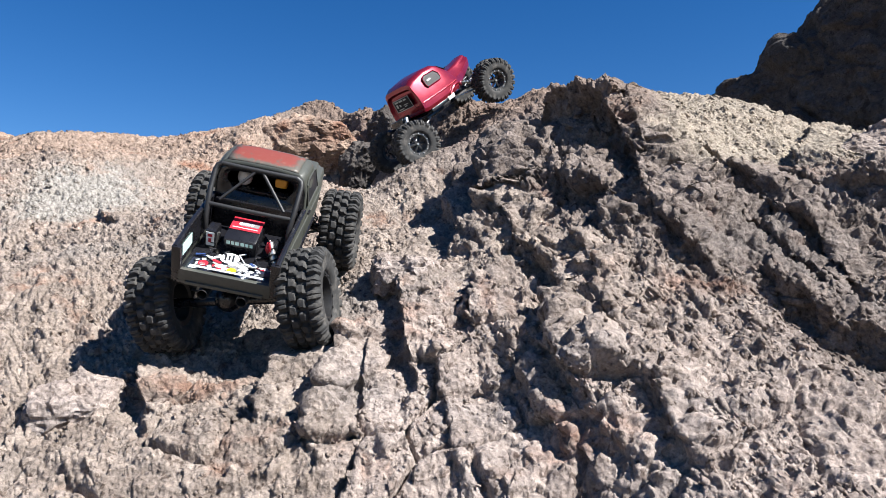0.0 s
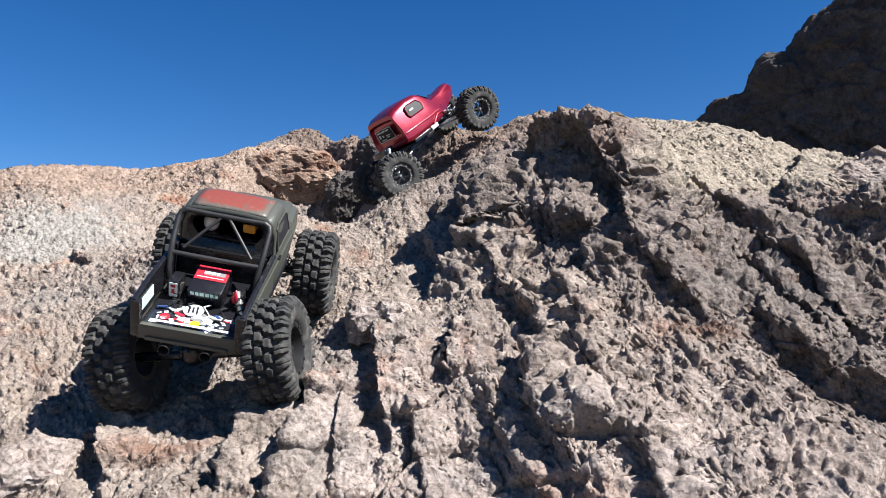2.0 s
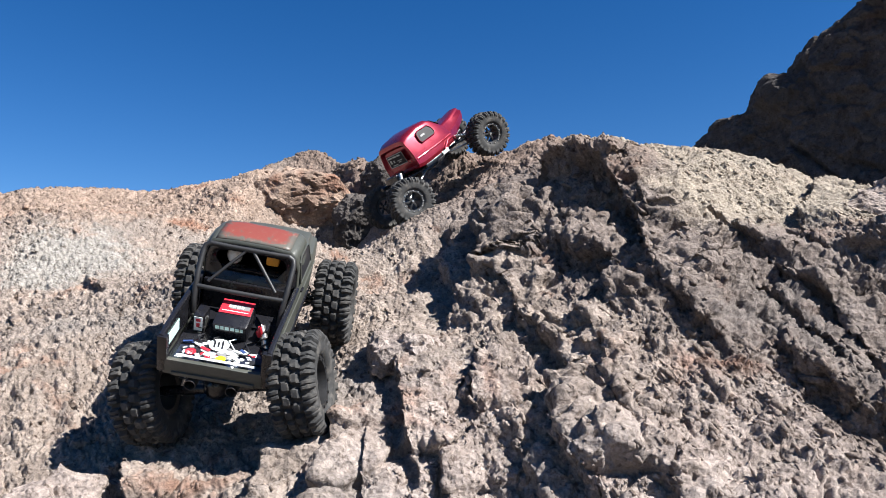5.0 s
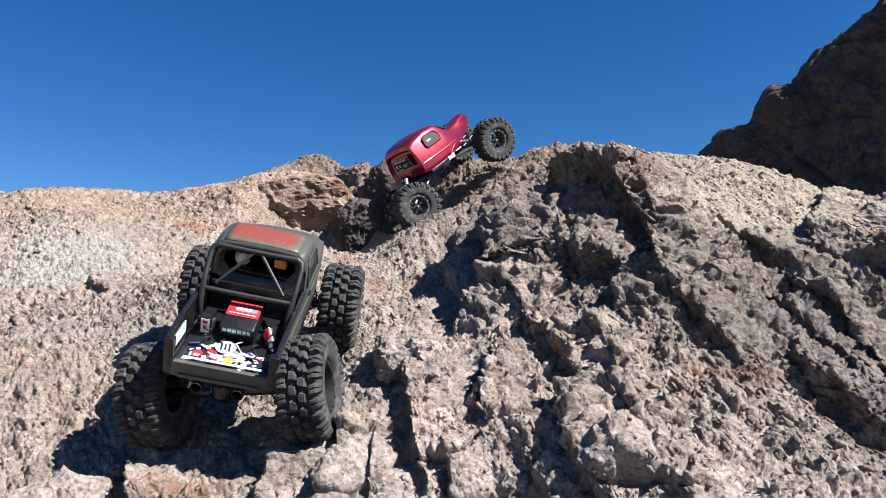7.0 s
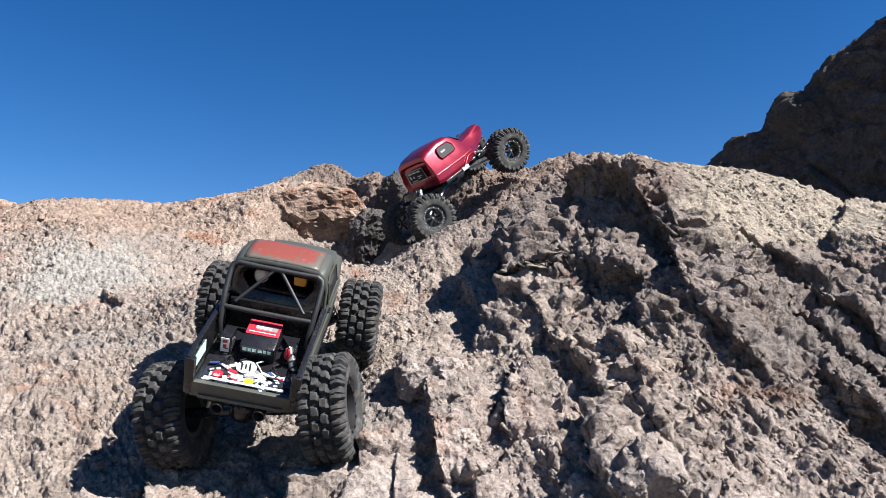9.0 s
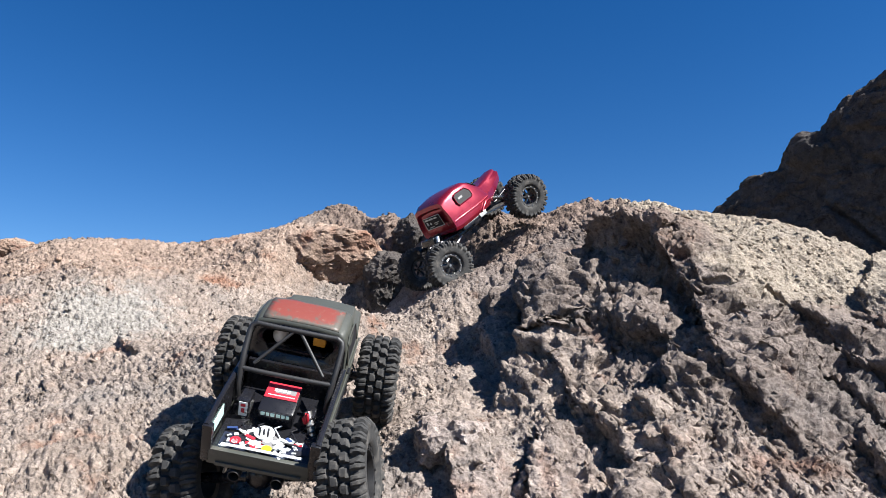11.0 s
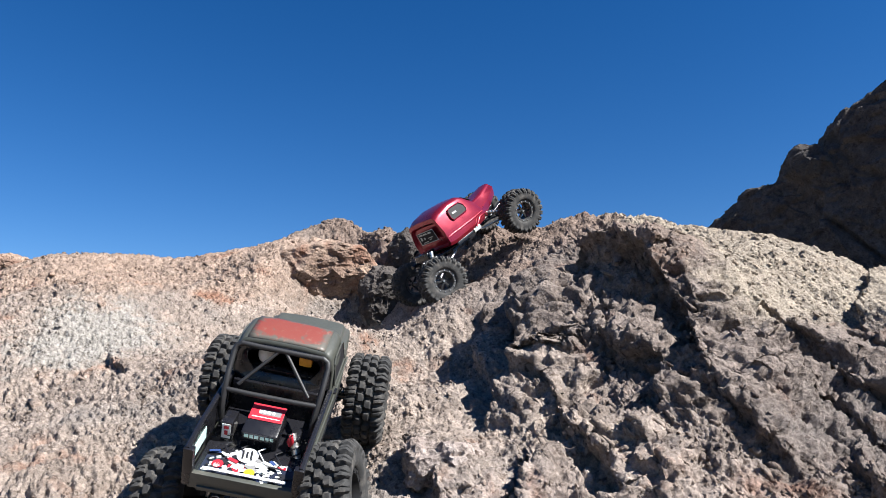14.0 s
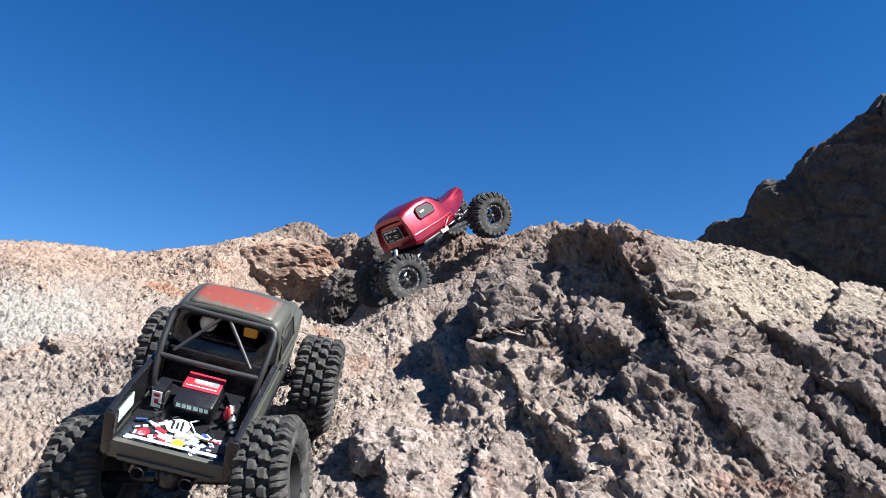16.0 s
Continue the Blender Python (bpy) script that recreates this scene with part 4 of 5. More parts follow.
def black_pickup(root):
    # cab shell, open at the back where the window frame sits
    bm = bmesh.new()
    secs = [cab_section(-0.017, 0.163, 0.2130, 0.0655, 0.0600), cab_section(-0.012, 0.163, 0.2172, 0.067, 0.0615), cab_section(0.010, 0.163, 0.2190, 0.068, 0.0625),
            cab_section(0.040, 0.163, 0.2175, 0.068, 0.0615), cab_section(0.056, 0.163, 0.2110, 0.068, 0.060), cab_section(0.088, 0.163, 0.172, 0.067, 0.058),
            cab_section(0.094, 0.158, 0.1665, 0.066, 0.056), cab_section(0.165, 0.152, 0.160, 0.060, 0.050), cab_section(0.178, 0.146, 0.153, 0.056, 0.046)]
    loft(bm, secs, cap_start=False)
    cab = part("cab", bm, GREEN, root, "matte grey-green cab", 35)
    sol = cab.modifiers.new("thick", "SOLIDIFY")
    sol.thickness, sol.offset = 0.0016, -1
    # roof skin in worn red
    bm = bmesh.new()
    loft_rows = []
    for x, top in ((-0.012, 0.2198), (-0.006, 0.2212), (0.010, 0.2224), (0.038, 0.2210), (0.048, 0.2176)):
        w = 0.050
        loft_rows.append([(x, w * (k / 6 - 1) * 1.0, top - 0.0022 * (abs(k / 6 - 1)) ** 3) for k in range(13)])
    v = [[bm.verts.new(p) for p in r] for r in loft_rows]
    for a, b in zip(v, v[1:]):
        for k in range(12):
            bm.faces.new((a[k], a[k + 1], b[k + 1], b[k]))
    roof = part("roof", bm, ROOF, root, "red roof paint worn through to grey", 60)
    s2 = roof.modifiers.new("thick", "SOLIDIFY")
    s2.thickness = 0.0012
    # rear wall with its window opening
    bm = bmesh.new()
    outer = [Vector(p) for p in cab_section(-0.0165, 0.163, 0.2126, 0.0648, 0.0594, 0.112)]
    n = len(outer)
    c = Vector((-0.0165, 0, 0.189))
    ring_o = [bm.verts.new(p) for p in outer]
    ring_i = []
    for p in outer:
        d = p - c
        a = math.atan2(d.z, d.y)
        k = 1.0 / (abs(math.cos(a) / 0.047) ** 5 + abs(math.sin(a) / 0.0165) ** 5) ** 0.2
        ring_i.append(bm.verts.new(c + Vector((-0.001, k * math.cos(a), k * math.sin(a)))))
    for k in range(n):
        bm.faces.new((ring_o[k], ring_o[(k + 1) % n], ring_i[(k + 1) % n], ring_i[k]))
    rear = part("rear_wall", bm, BLACK, root, "black rear wall with a wide window opening", 30)
    s3 = rear.modifiers.new("thick", "SOLIDIFY")
    s3.thickness = 0.003
    # side windows
    for s in (1, -1):
        bm = bmesh.new()
        o = [(-0.008, 0.168), (0.060, 0.168), (0.046, 0.202), (0.034, 0.206), (0.000, 0.206), (-0.008, 0.200)]
        f = [bm.verts.new((x, s * (0.0672 - (z - 0.163) * 0.105), z)) for x, z in o]
        bm.faces.new(f)
        w = part("side_window", bm, SMOKE, root, "dark side window")
        w.modifiers.new("thick", "SOLIDIFY").thickness = 0.001
        bm = bmesh.new()
        tube(bm, [(x, s * (0.0680 - (z - 0.163) * 0.105), z) for x, z in o + o[:1]], 0.0013, 6)
        part("window_frame", bm, GREEN, w)
        bm = bmesh.new()
        box(bm, (0.012, 0.003, 0.004), (0.0, s * 0.0690, 0.153), (0, 0, 0), 0.0008)
        part("door_handle", bm, BLACK, root)
        bm = bmesh.new()
        tube(bm, [(-0.155, s * 0.0672, 0.150), (-0.03, s * 0.0690, 0.152), (0.09, s * 0.0690, 0.152)], 0.0012, 6)
        part("body_crease", bm, GREEN, root)
    bm = bmesh.new()
    f = [bm.verts.new(p) for p in ((0.0585, 0.050, 0.205), (0.0585, -0.050, 0.205), (0.0880, -0.056, 0.174), (0.0880, 0.056, 0.174))]
    bm.faces.new(f)
    ws = part("windscreen", bm, SMOKE, root)
    ws.location.x = 0.0022
    ws.modifiers.new("thick", "SOLIDIFY").thickness = 0.001
    # inside of the cab
    bm = bmesh.new()
    box(bm, (0.10, 0.115, 0.006), (0.03, 0, 0.150), (0, 0, 0), 0.002)
    box(bm, (0.012, 0.10, 0.030), (-0.004, 0, 0.163), (0, -12, 0), 0.004)
    tub = part("interior_tub", bm, BLACK, root)
    bm = bmesh.new()
    bmesh.ops.create_icosphere(bm, subdivisions=3, radius=0.011, matrix=pose(0.002, 0.027, 0.189) @ Matrix.Diagonal((1.1, 0.95, 1.15, 1)))
    part("white_cabin_dome", bm, WHITE, root, "plain white rounded shape inside the cab", 60)
    bm = bmesh.new()
    box(bm, (0.014, 0.018, 0.014), (0.000, -0.026, 0.192), (0, 0, 0), 0.004)
    part("amber_block", bm, AMBER, root, "amber plastic block inside the cab", 40)
    # load bed
    bm = bmesh.new()
    box(bm, (0.130, 0.118, 0.004), (-0.096, 0, 0.1230), (0, 0, 0), 0.001)
    part("bed_floor", bm, BLACK, root, "black bed floor")
    for s in (1, -1):
        bm = bmesh.new()
        loft(bm, [[(x, s * y, z) for y, z in ((0.0645, 0.106), (0.0665, 0.110), (0.0675, 0.150), (0.0668, top - 0.004), (0.0645, top - 0.004), (0.0645, 0.122), (0.0630, 0.108))]
                  for x, top in ((-0.1655, 0.1590), (-0.163, 0.1625), (-0.12, 0.1635), (-0.016, 0.1645))])
        part("bed_side", bm, GREEN, root, "scuffed grey-green bed side", 25)
        bm = bmesh.new()
        loft(bm, [[(x, s * y, z) for y, z in ((0.0672, top - 0.0035), (0.0672, top), (0.0655, top + 0.0012), (0.0622, top + 0.0012), (0.0610, top), (0.0610, 0.126), (0.0640, 0.126), (0.0643, top - 0.0035))]
                  for x, top in ((-0.1645, 0.1590), (-0.12, 0.1635), (-0.016, 0.1645))])
        part("bed_rail", bm, BLACK, root, "glossy black bed rail", 25)
        bm = bmesh.new()
        box(bm, (0.009, 0.012, 0.050), (-0.1630, s * 0.0620, 0.1340), (0, 0, 0), 0.002)
        part("rear_post", bm, BLACK, root, smooth_angle=30)

    bm = bmesh.new()
    box(bm, (0.007, 0.122, 0.021), (-0.1640, 0, 0.1175), (0, 0, 0), 0.0018)
    box(bm, (0.004, 0.100, 0.005), (-0.1680, 0, 0.1100), (0, 0, 0), 0.001)
    part("tailgate", bm, GREEN, root, "scuffed grey tailgate lip", 30)
    bm = bmesh.new()
    box(bm, (0.006, 0.116, 0.044), (-0.031, 0, 0.142), (0, 8, 0), 0.001)
    part("bulkhead", bm, BLACK, root, smooth_angle=30)
    # roll cage
    for s in (1, -1):
        bm = bmesh.new()
        tube(bm, [(-0.076, s * 0.056, 0.138), (-0.075, s * 0.0565, 0.158), (-0.052, s * 0.0590, 0.188), (-0.033, s * 0.0595, 0.2075), (-0.0285, s * 0.0575, 0.2135), (-0.027, s * 0.051, 0.2165)], 0.0037, 10)
        part("cage_upright", bm, CAGE, root, "satin black cage tube", 60)
        bm = bmesh.new()
        tube(bm, [(-0.028, s * 0.004, 0.2155), (-0.059, s * 0.044, 0.1775)], 0.0023, 8)
        part("cage_brace", bm, CAGE, root, smooth_angle=60)
    for x, z, w in ((-0.027, 0.2165, 0.052), (-0.0645, 0.1715, 0.057)):
        bm = bmesh.new()
        tube(bm, [(x, -w, z), (x - 0.001, -w * 0.5, z), (x - 0.001, w * 0.5, z), (x, w, z)], 0.0033, 10)
        part("cage_crossbar", bm, CAGE, root, smooth_angle=60)
    # battery and electronics in the bed
    bm = bmesh.new()
    box(bm, (0.046, 0.044, 0.026), (-0.083, 0.000, 0.1400), (0, -10, 0), 0.003)
    batt = part("battery_box", bm, BLACK, root, "black battery box with red label", 30)
    bm = bmesh.new()
    box(bm, (0.026, 0.041, 0.0012), (-0.0745, 0.000, 0.1551), (0, -10, 0), 0.0004)
    part("battery_label", bm, REDV, batt, "red label")
    bm = bmesh.new()
    for y, w in ((0.0085, 0.0035), (0.0035, 0.004), (-0.002, 0.0045), (-0.0075, 0.0035)):
        box(bm, (0.0045, w, 0.0006), (-0.0745, y, 0.1559), (0, -10, 0))
    box(bm, (0.0012, 0.034, 0.0006), (-0.0830, 0, 0.1544), (0, -10, 0))
    part("label_bars", bm, WHITE, batt)
    bm = bmesh.new()
    box(bm, (0.0085, 0.026, 0.0004), (-0.0740, -0.004, 0.1556), (0, -10, 0))
    part("label_panel", bm, GREYPART, batt, "dull silver panel on the label")
    bm = bmesh.new()
    box(bm, (0.0008, 0.040, 0.010), (-0.1070, 0.000, 0.1430), (0, -10, 0))
    part("end_label", bm, INK, batt)
    bm = bmesh.new()
    for y, w in ((0.015, 0.005), (0.009, 0.004), (0.003, 0.005), (-0.004, 0.005), (-0.010, 0.004), (-0.0155, 0.004)):
        box(bm, (0.0006, w, 0.0055), (-0.1077, y, 0.1435), (0, -10, 0))
    part("end_bars", bm, TEAL, batt)
    bm = bmesh.new()
    box(bm, (0.026, 0.014, 0.026), (-0.088, 0.041, 0.138), (0, 0, 0), 0.002)
    rx = part("receiver_box", bm, BLACK, root, smooth_angle=30)
    bm = bmesh.new()
    box(bm, (0.0006, 0.0105, 0.020), (-0.1014, 0.041, 0.139))
    part("receiver_label", bm, WHITE, rx, "white label with a red bar")
    bm = bmesh.new()
    box(bm, (0.0006, 0.006, 0.004), (-0.1018, 0.041, 0.1445))
    box(bm, (0.0006, 0.004, 0.006), (-0.1018, 0.041, 0.137))
    part("receiver_bars", bm, REDV, rx)
    bm = bmesh.new()
    box(bm, (0.024, 0.012, 0.018), (-0.085, -0.040, 0.134), (0, 0, 0), 0.002)
    part("switch_box", bm, BLACK, root, smooth_angle=30)
    bm = bmesh.new()
    tube(bm, [(-0.102, -0.037, 0.136), (-0.103, -0.037, 0.143), (-0.104, -0.0375, 0.152)], [0.002, 0.0045, 0.0022], 10)
    tube(bm, [(-0.104, -0.0375, 0.152), (-0.107, -0.040, 0.158)], 0.001, 6)
    part("pull_tab", bm, REDV, root, "red plastic pull tab", 50)
    # stickers on the floor
    rnd = random.Random(12)
    z0 = 0.1253
    plate = [("sticker", WHITE, -0.146, 0.0, 0.030, 0.104, 0)]
    for nme, mt, x, y, lx, ly, rot in plate:
        bm = bmesh.new()
        box(bm, (lx, ly, 0.0006), (x, y, z0), (0, 0, rot))
        part(nme, bm, NAVY, root, "floor decal sheet in near-black blue")
    mats = [WHITE, OFFWHITE, INK, WHITE, GREYPART, OFFWHITE, WHITE, INK, OFFWHITE, BLUE, WHITE, GREYPART, OFFWHITE, REDV]
    for i in range(84):
        bm = bmesh.new()
        lx, ly = rnd.uniform(0.0022, 0.0065), rnd.uniform(0.005, 0.017)
        box(bm, (lx, ly, 0.0005), (rnd.uniform(-0.158, -0.124), rnd.uniform(-0.046, 0.046), z0 + 0.0006 + i * 0.000045), (0, 0, rnd.uniform(-55, 40)))
        part("sticker", bm, mats[i % len(mats)], root)
    for mt, x, y, r in ((YELLOW, -0.153, -0.004, 0.0060), (REDV, -0.148, 0.034, 0.0065), (WHITE, -0.150, 0.0345, 0.0040), (WHITE, -0.126, 0.006, 0.0125)):
        bm = bmesh.new()
        bmesh.ops.create_cone(bm, cap_ends=True, segments=24, radius1=r, radius2=r, depth=0.0006, matrix=pose(x, y, z0 + 0.0052))
        part("round_sticker", bm, mt, root)
    bm = bmesh.new()
    for y, ln in ((0.0105, 0.015), (0.0055, 0.011), (0.0005, 0.016)):
        box(bm, (ln, 0.0022, 0.0006), (-0.126, y + 0.001, z0 + 0.0060), (0, 0, 10))
    part("sticker_bars", bm, INK, root)
    bm = bmesh.new()
    box(bm, (0.0040, 0.095, 0.0008), (-0.1585, 0, z0 + 0.0054))
    part("edge_sticker", bm, WHITE, root, "white strip decal")
    bm = bmesh.new()
    box(bm, (0.044, 0.0006, 0.016), (-0.136, 0.0605, 0.143))
    part("side_sticker", bm, TEAL, root, "pale sticker inside the bed side")
    for k in range(4):
        bm = bmesh.new()
        y = -0.030 + 0.02 * k
        tube(bm, [(-0.108, y, 0.130), (-0.118, y + 0.006, 0.133), (-0.128, y - 0.004, 0.128), (-0.136, y + 0.003, 0.127)], 0.0010, 6)
        part("wire", bm, (INK, WHITE, INK, INK)[k], root)
    # exhaust tips
    for y in (0.026, -0.024):
        bm = bmesh.new()
        prof = [(0.0064, -0.172), (0.0072, -0.172), (0.0072, -0.140), (0.0064, -0.140)]
        lathe_y(bm, prof, 18)
        bmesh.ops.rotate(bm, verts=bm.verts, matrix=Matrix.Rotation(radians(-90), 3, "Z"))
        bmesh.ops.translate(bm, verts=bm.verts, vec=(0, y, 0.098))
        part("exhaust_tip", bm, DARKMETAL, root, "dark metal exhaust tip", 40)
    # chassis, axles and suspension
    for s in (1, -1):
        bm = bmesh.new()
        box(bm, (0.31, 0.006, 0.016), (0.010, s * 0.030, 0.098), (0, 0, 0), 0.001)
        part("chassis_rail", bm, BLACK, root)
        bm = bmesh.new()
        box(bm, (0.15, 0.014, 0.008), (0.005, s * 0.060, 0.102), (0, 0, 0), 0.003)
        part("rock_slider", bm, BLACK, root)
    bm = bmesh.new()
    box(bm, (0.10, 0.056, 0.012), (0.005, 0, 0.083), (0, 0, 0), 0.004)
    part("skid_plate", bm, BLACK, root)
    bm = bmesh.new()
    box(bm, (0.012, 0.110, 0.014), (0.186, 0, 0.115), (0, 0, 0), 0.003)
    part("front_bumper", bm, BLACK, root)
    wheels = {"rl": Vector((-0.118, 0.090, 0.032)), "rr": Vector((-0.132, -0.105, 0.098)), "fl": Vector((0.125, 0.106, 0.050)), "fr": Vector((0.122, -0.106, 0.066))}
    kit = wheel_kit(0.067, 0.057, 0.033, 23, 12, RIM, DARKMETAL, RIM)
    for a, b, x in (("rl", "rr", "rear"), ("fl", "fr", "front")):
        l, r = wheels[a], wheels[b]
        mid = (l + r) / 2
        bm = bmesh.new()
        tube(bm, [l, mid + (l - r) * 0.16, mid - (l - r) * 0.16, r], 0.0065, 10)
        bmesh.ops.create_icosphere(bm, subdivisions=2, radius=0.019, matrix=Matrix.Translation(mid + Vector((0, 0.012, 0))))
        part("axle", bm, BLACK, root, smooth_angle=40)
        for p, s in ((l, 1), (r, -1)):
            inner = p.lerp(mid, 0.38)
            shock("shock", root, (mid.x + (0.035 if x == "rear" else -0.035), s * 0.036, 0.145), inner, 0.0075, DARKMETAL, STEEL)
            bm = bmesh.new()
            tube(bm, [inner + Vector((0, 0, -0.008)), ((0.0 + 0.03 * (1 if x == "front" else -1)), s * 0.024, 0.082)], 0.0026, 8)
            part("link", bm, STEEL, root, smooth_angle=60)
        d = (l - r)
        roll = math.degrees(math.atan2(d.z, d.y))
        put_wheel(kit, root, l, roll, -math.degrees(math.atan2(d.x, d.y)) + (2 if x == "front" else 6), 20, -1)
        put_wheel(kit, root, r, roll, -math.degrees(math.atan2(d.x, d.y)) + (2 if x == "front" else 6), 47, 1)


black_pickup(black_truck)


# ---- the red crawler on the crest ----
red_car = tagged(new("toy_truck"), "glossy red rock crawler tilted over the crest of the rock", "toy truck")
red_car.matrix_basis = frame_of((0.0344, 1.8567, 1.0613), (0.615, 0.515, 0.597), (-0.605, 0.794, -0.061))


def red_section(x, lo, hi, w_lo, w_hi, r):
    pts = []
    for s in (1, -1):
        half = [(w_lo * 0.93, lo), (w_lo, lo + 0.008), (w_lo, lo + (hi - lo) * 0.45)]
        for k in range(6):
            a = math.pi / 2 * k / 5
            half.append((w_hi - r + r * math.cos(a), hi - r + r * math.sin(a)))
        half.append((w_hi * 0.3, hi + 0.0015))
        side = [(x, s * y, z) for y, z in half]
        pts += side if s == 1 else list(reversed(side))
    return pts


def outline(bm, pts, r):
    tube(bm, list(pts) + [pts[0]], r, 6)


def red_crawler(root):
    bm = bmesh.new()
    loft(bm, [red_section(-0.104, 0.094, 0.150, 0.054, 0.047, 0.012), red_section(-0.112, 0.090, 0.156, 0.060, 0.053, 0.014), red_section(-0.110, 0.086, 0.166, 0.064, 0.056, 0.015), red_section(-0.094, 0.083, 0.174, 0.0655, 0.0575, 0.017),
              red_section(-0.050, 0.083, 0.179, 0.066, 0.057, 0.016), red_section(-0.012, 0.083, 0.176, 0.066, 0.055, 0.014), red_section(0.004, 0.083, 0.168, 0.064, 0.053, 0.012), red_section(0.036, 0.085, 0.142, 0.060, 0.047, 0.010),
              red_section(0.046, 0.087, 0.138, 0.052, 0.040, 0.010), red_section(0.090, 0.100, 0.142, 0.041, 0.030, 0.010), red_section(0.132, 0.116, 0.149, 0.031, 0.020, 0.009), red_section(0.147, 0.127, 0.148, 0.022, 0.013, 0.005)])
    shell = part("body", bm, REDPAINT, root, "glossy candy red painted shell", 28)
    # rear window with its sticker
    bm = bmesh.new()
    rw = [(-0.1128, 0.034, 0.112), (-0.1128, -0.034, 0.112), (-0.1132, -0.032, 0.142), (-0.1132, 0.032, 0.142)]
    bm.faces.new([bm.verts.new(p) for p in rw])
    win = part("rear_window", bm, SMOKE, root, "smoked rear window with pale lettering bars")
    win.modifiers.new("thick", "SOLIDIFY").thickness = 0.001
    bm = bmesh.new()
    outline(bm, rw, 0.0009)
    part("window_trim", bm, OFFWHITE, win, "thin pale window line")
    bm = bmesh.new()
    for y, w, z, h in ((0.019, 0.015, 0.137, 0.004), (0.001, 0.014, 0.1368, 0.004), (-0.016, 0.012, 0.1365, 0.004), (0.022, 0.006, 0.127, 0.009), (0.010, 0.005, 0.126, 0.006), (-0.012, 0.018, 0.1245, 0.002), (-0.010, 0.010, 0.120, 0.002), (0.012, 0.020, 0.1165, 0.002)):
        box(bm, (0.0006, w, h), (-0.1142, y, z))
    part("window_bars", bm, OFFWHITE, win, "pale lettering bars")
    for s in (1, -1):
        bm = bmesh.new()
        o = [(-0.066, 0.133), (-0.018, 0.133), (-0.012, 0.138), (-0.012, 0.150), (-0.022, 0.161), (-0.060, 0.163), (-0.068, 0.157), (-0.070, 0.140)]
        lean = lambda z: 0.0665 - max(z - 0.128, 0) * 0.20 + 0.0006
        bm.faces.new([bm.verts.new((x, s * lean(z), z)) for x, z in o])
        sw = part("side_window", bm, SMOKE, root, "smoked side window")
        sw.modifiers.new("thick", "SOLIDIFY").thickness = 0.001
        bm = bmesh.new()
        outline(bm, [(x, s * (lean(z) + 0.0006), z) for x, z in o], 0.0014)
        part("window_trim", bm, REDPAINT, sw)
        bm = bmesh.new()
        box(bm, (0.016, 0.0006, 0.005), (-0.052, s * (lean(0.148) + 0.0012), 0.148), (-11 * -s, 0, 0))
        part("window_sticker", bm, GREYPART, sw)
        bm = bmesh.new()
        tube(bm, [(-0.106, s * 0.0640, 0.108), (-0.02, s * 0.0672, 0.107), (0.034, s * 0.0610, 0.108)], 0.0022, 8)
        part("body_crease", bm, REDPAINT, root, smooth_angle=60)
        bm = bmesh.new()
        tube(bm, [(-0.012, s * 0.066, 0.086), (0.012, s * 0.0655, 0.100), (0.036, s * 0.061, 0.100), (0.050, s * 0.052, 0.088)], 0.0032, 8)
        part("wheel_arch", bm, REDPAINT, root, smooth_angle=60)
        bm = bmesh.new()
        box(bm, (0.085, 0.010, 0.009), (-0.045, s * 0.055, 0.078), (0, 0, 0), 0.002)
        part("rock_slider", bm, BLACK, root, smooth_angle=30)
        bm = bmesh.new()
        box(bm, (0.026, 0.003, 0.010), (-0.010, s * 0.0615, 0.079), (0, 0, 0), 0.001)
        part("slider_plate", bm, STEEL, root)
    bm = bmesh.new()
    bm.faces.new([bm.verts.new(p) for p in ((0.0075, 0.046, 0.1665), (0.0075, -0.046, 0.1665), (0.0355, -0.044, 0.1455), (0.0355, 0.044, 0.1455))])
    part("windscreen", bm, SMOKE, root).modifiers.new("thick", "SOLIDIFY").thickness = 0.001
    # chassis
    for s in (1, -1):
        bm = bmesh.new()
        tube(bm, [(-0.185, s * 0.022, 0.085), (-0.10, s * 0.030, 0.074), (0.06, s * 0.030, 0.074), (0.150, s * 0.022, 0.088)], 0.0048, 8)
        part("chassis_rail", bm, BLACK, root, smooth_angle=60)
    bm = bmesh.new()
    box(bm, (0.12, 0.060, 0.014), (-0.03, 0, 0.066), (0, 0, 0), 0.005)
    part("skid_plate", bm, BLACK, root, smooth_angle=30)
    bm = bmesh.new()
    box(bm, (0.006, 0.050, 0.022), (-0.160, 0.0, 0.090), (0, 18, 0), 0.002)
    box(bm, (0.040, 0.034, 0.020), (-0.142, 0.004, 0.090), (0, 0, 0), 0.004)
    part("rear_shock_tower", bm, BLACK, root, smooth_angle=30)
    FR = Vector((0.104, -0.109, 0.055))
    FL = Vector((0.154, 0.071, 0.081))
    RR = Vector((-0.206, -0.080, 0.038))
    RL = Vector((-0.146, 0.106, 0.032))

    kit = wheel_kit(0.057, 0.046, 0.0265, 22, 12, RING, STEEL, RIM)
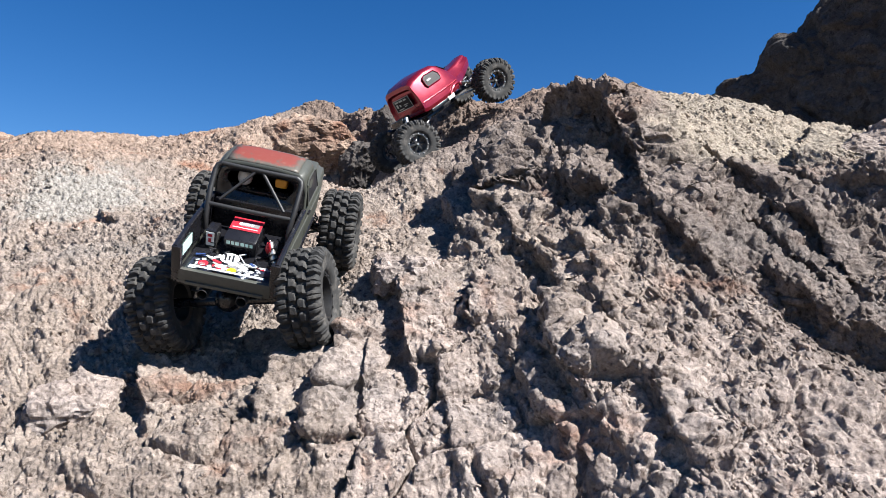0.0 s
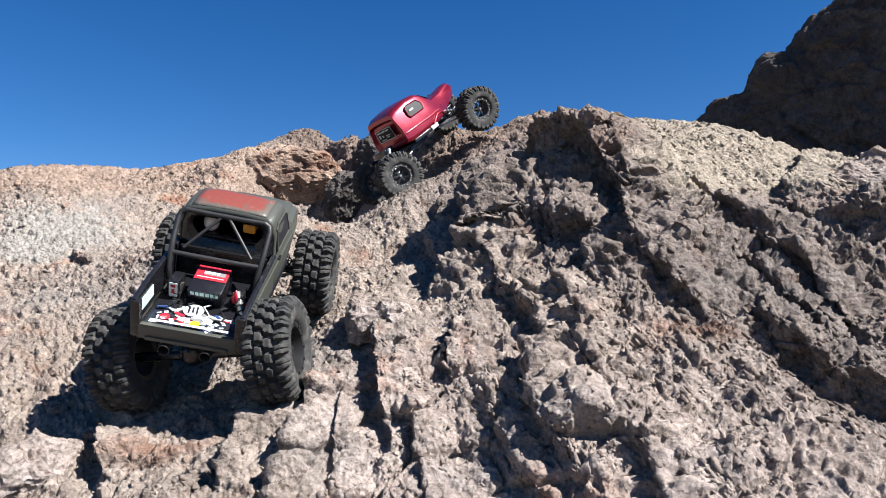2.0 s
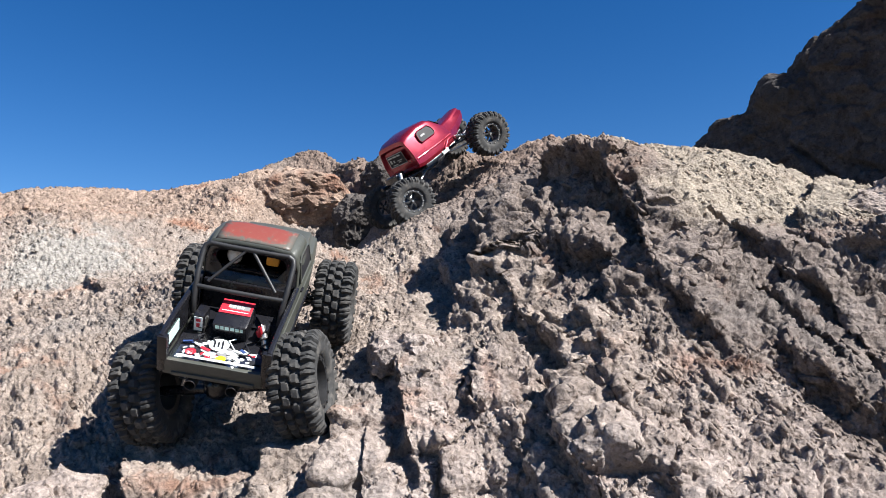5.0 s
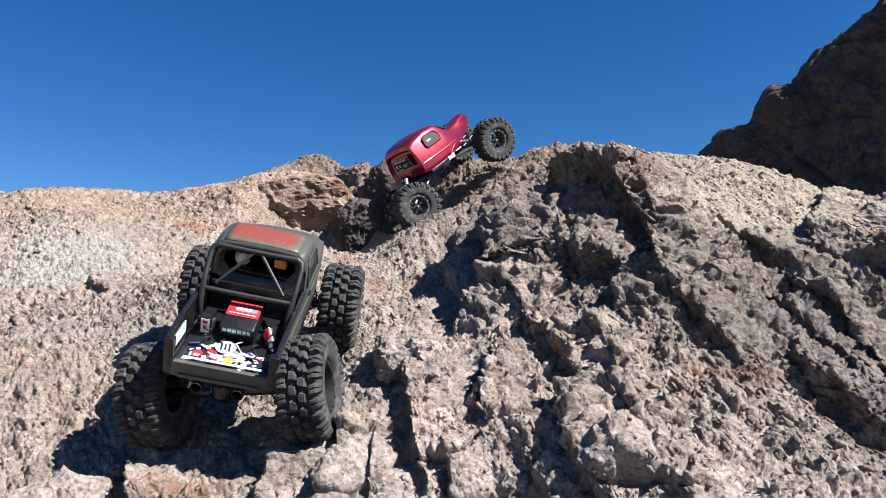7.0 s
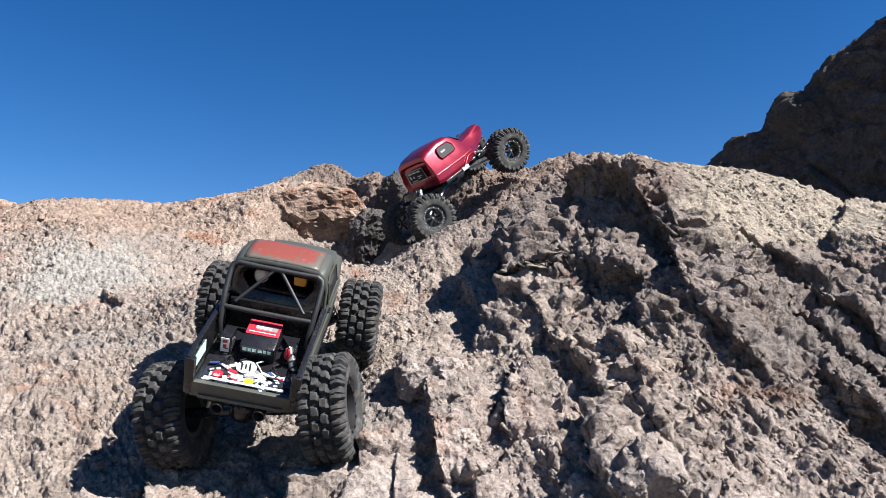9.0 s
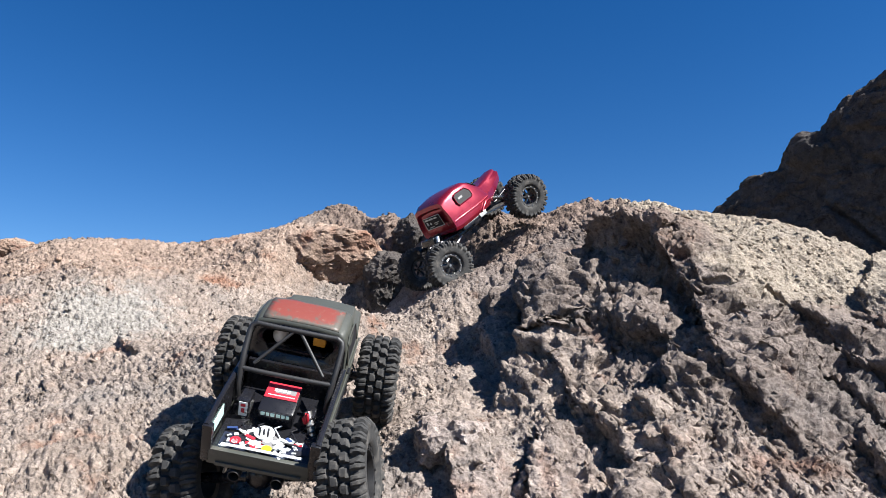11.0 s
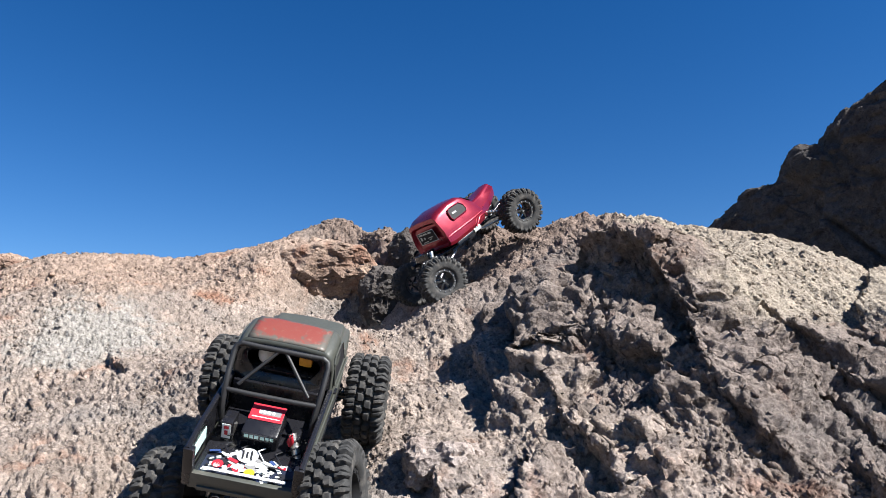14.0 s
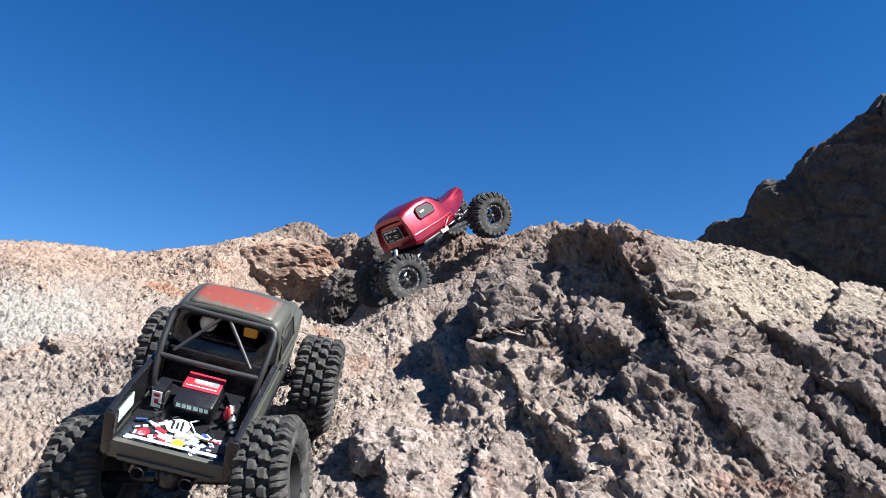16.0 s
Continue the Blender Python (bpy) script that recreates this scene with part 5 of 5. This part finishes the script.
    for l, r, steer, x in ((RL, RR, 0, -1), (FL, FR, 0, 1)):
        mid = (l + r) / 2
        d = (l - r).normalized()
        bm = bmesh.new()
        tube(bm, [l, mid + (l - r) * 0.15, mid - (l - r) * 0.15, r], 0.0058, 10)
        bmesh.ops.create_icosphere(bm, subdivisions=2, radius=0.017, matrix=Matrix.Translation(mid))
        part("axle", bm, BLACK, root, smooth_angle=40)
        for p, s in ((l, 1), (r, -1)):
            inner = p.lerp(mid, 0.42)
            shock("shock", root, (0.105 * x - 0.045, s * 0.030, 0.098), inner, 0.0065, DARKMETAL, STEEL)
            for k in (0, 1):
                bm = bmesh.new()
                tube(bm, [inner + Vector((0, 0, -0.006 + 0.012 * k)), (0.045 * x - 0.02, s * (0.026 - 0.012 * k), 0.066 + 0.012 * k)], 0.0024, 8)
                part("link", bm, STEEL if k == 0 else BLACK, root, smooth_angle=60)
            m = Matrix.Translation(p) @ frame_of((0, 0, 0), d.cross(Vector((0, 0, 1))), d)
            if s > 0:
                m = m @ Matrix.Rotation(math.pi, 4, "Z")
            m = m @ Matrix.Rotation(radians(33 * x + 11 * s), 4, "Y")
            w = shared("wheel", kit["rim"], root, m, "dark grey beadlock rim with silver bolts")
            wheel_parts(kit, w)


red_crawler(red_car)


# ---- boulders that stand out from the slope ----
def boulder(at, size, turn=(0, 0, 0), seed=0, mat=None, label="", flat_cuts=5):
    """A broken block: a ball cut by random planes, then roughened."""
    rng = random.Random(seed)
    bm = bmesh.new()
    bmesh.ops.create_icosphere(bm, subdivisions=5, radius=1.0)
    planes = []
    for _ in range(flat_cuts):
        d = Vector((rng.gauss(0, 1), rng.gauss(0, 1), rng.gauss(0, 1))).normalized()
        planes.append((d, rng.uniform(0.55, 0.85)))
    for v in bm.verts:
        for d, k in planes:
            over = v.co.dot(d) - k
            if over > 0:
                v.co -= d * over * 0.94
    bmesh.ops.recalc_face_normals(bm, faces=bm.faces)
    bm.normal_update()
    rot = Euler([radians(a) for a in turn]).to_matrix()
    co = np.array([v.co[:] for v in bm.verts])
    no = np.array([v.normal[:] for v in bm.verts])
    sc = np.array(size)
    w = co * sc + 3.1 * seed
    f2 = facets(w * 24.0, 300 + seed)[0]
    f3 = facets(w * 62.0, 310 + seed)[0]
    d = 0.014 * f2 + 0.0045 * f3 + 0.004 * ridged(w * 26, 4, 320 + seed) + 0.0028 * facets(w * 130, 330)[0]
    for v, c, n, k in zip(bm.verts, co, no, d):
        v.co = rot @ Vector(c * sc + n * k)
    ob = part("boulder", bm, mat or ROCK)
    ob.location = at
    return tagged(ob, label, "rock", "boulders in the slope")


boulder((-0.440, 2.340, 1.105), (0.20, 0.17, 0.112), (8, -6, 8), 1, RUSTY, "pinkish layered rock block overhanging a dark hollow", 11)
# next two take the dark cliff colour in place of the shadow on them
boulder((-0.235, 2.260, 1.010), (0.095, 0.10, 0.115), (-24, 10, 25), 4, CLIFF, "brown block standing beside the hollow, its shadow put into the dark colour")
boulder((-0.195, 2.330, 1.165), (0.050, 0.07, 0.085), (0, 14, 30), 2, CLIFF, "upright rock on the crest, coloured dark for the shadow on it")
boulder((-0.300, 2.720, 1.265), (0.14, 0.09, 0.055), (0, 4, 0), 3, RUSTY, "brown rock lumps along the ridge")
boulder((-0.490, 2.840, 1.345), (0.06, 0.06, 0.055), (0, -8, 20), 5, ROCK, "pale knob of rock on the ridge")
boulder((-0.465, 0.905, 0.445), (0.075, 0.055, 0.060), (12, 0, 24), 6, ROCK, "pale rounded rock below the dark truck")
boulder((-0.152, 0.880, 0.485), (0.024, 0.022, 0.050), (0, 10, 15), 7, ROCK, "grey upright wedge of split rock")
boulder((-0.060, 1.030, 0.625), (0.060, 0.050, 0.052), (0, -12, 30), 8, ROCK, "pinkish angular block with a sharp shaded edge")
boulder((0.800, 1.230, 0.850), (0.130, 0.100, 0.062), (0, 8, 15), 11, ROCK, "grey layered rock beyond the slab")
boulder((-1.190, 2.660, 1.175), (0.085, 0.07, 0.050), (0, 5, 10), 13, RUSTY, "reddish rounded rock on the pale ridge")
boulder((-1.420, 2.640, 1.175), (0.070, 0.06, 0.045), (0, -6, 40), 14, RUSTY, "reddish rock lump on the pale ridge")
boulder((-1.640, 2.600, 1.170), (0.090, 0.07, 0.050), (0, 3, 70), 15, RUSTY, "broad pinkish rock on the pale ridge")
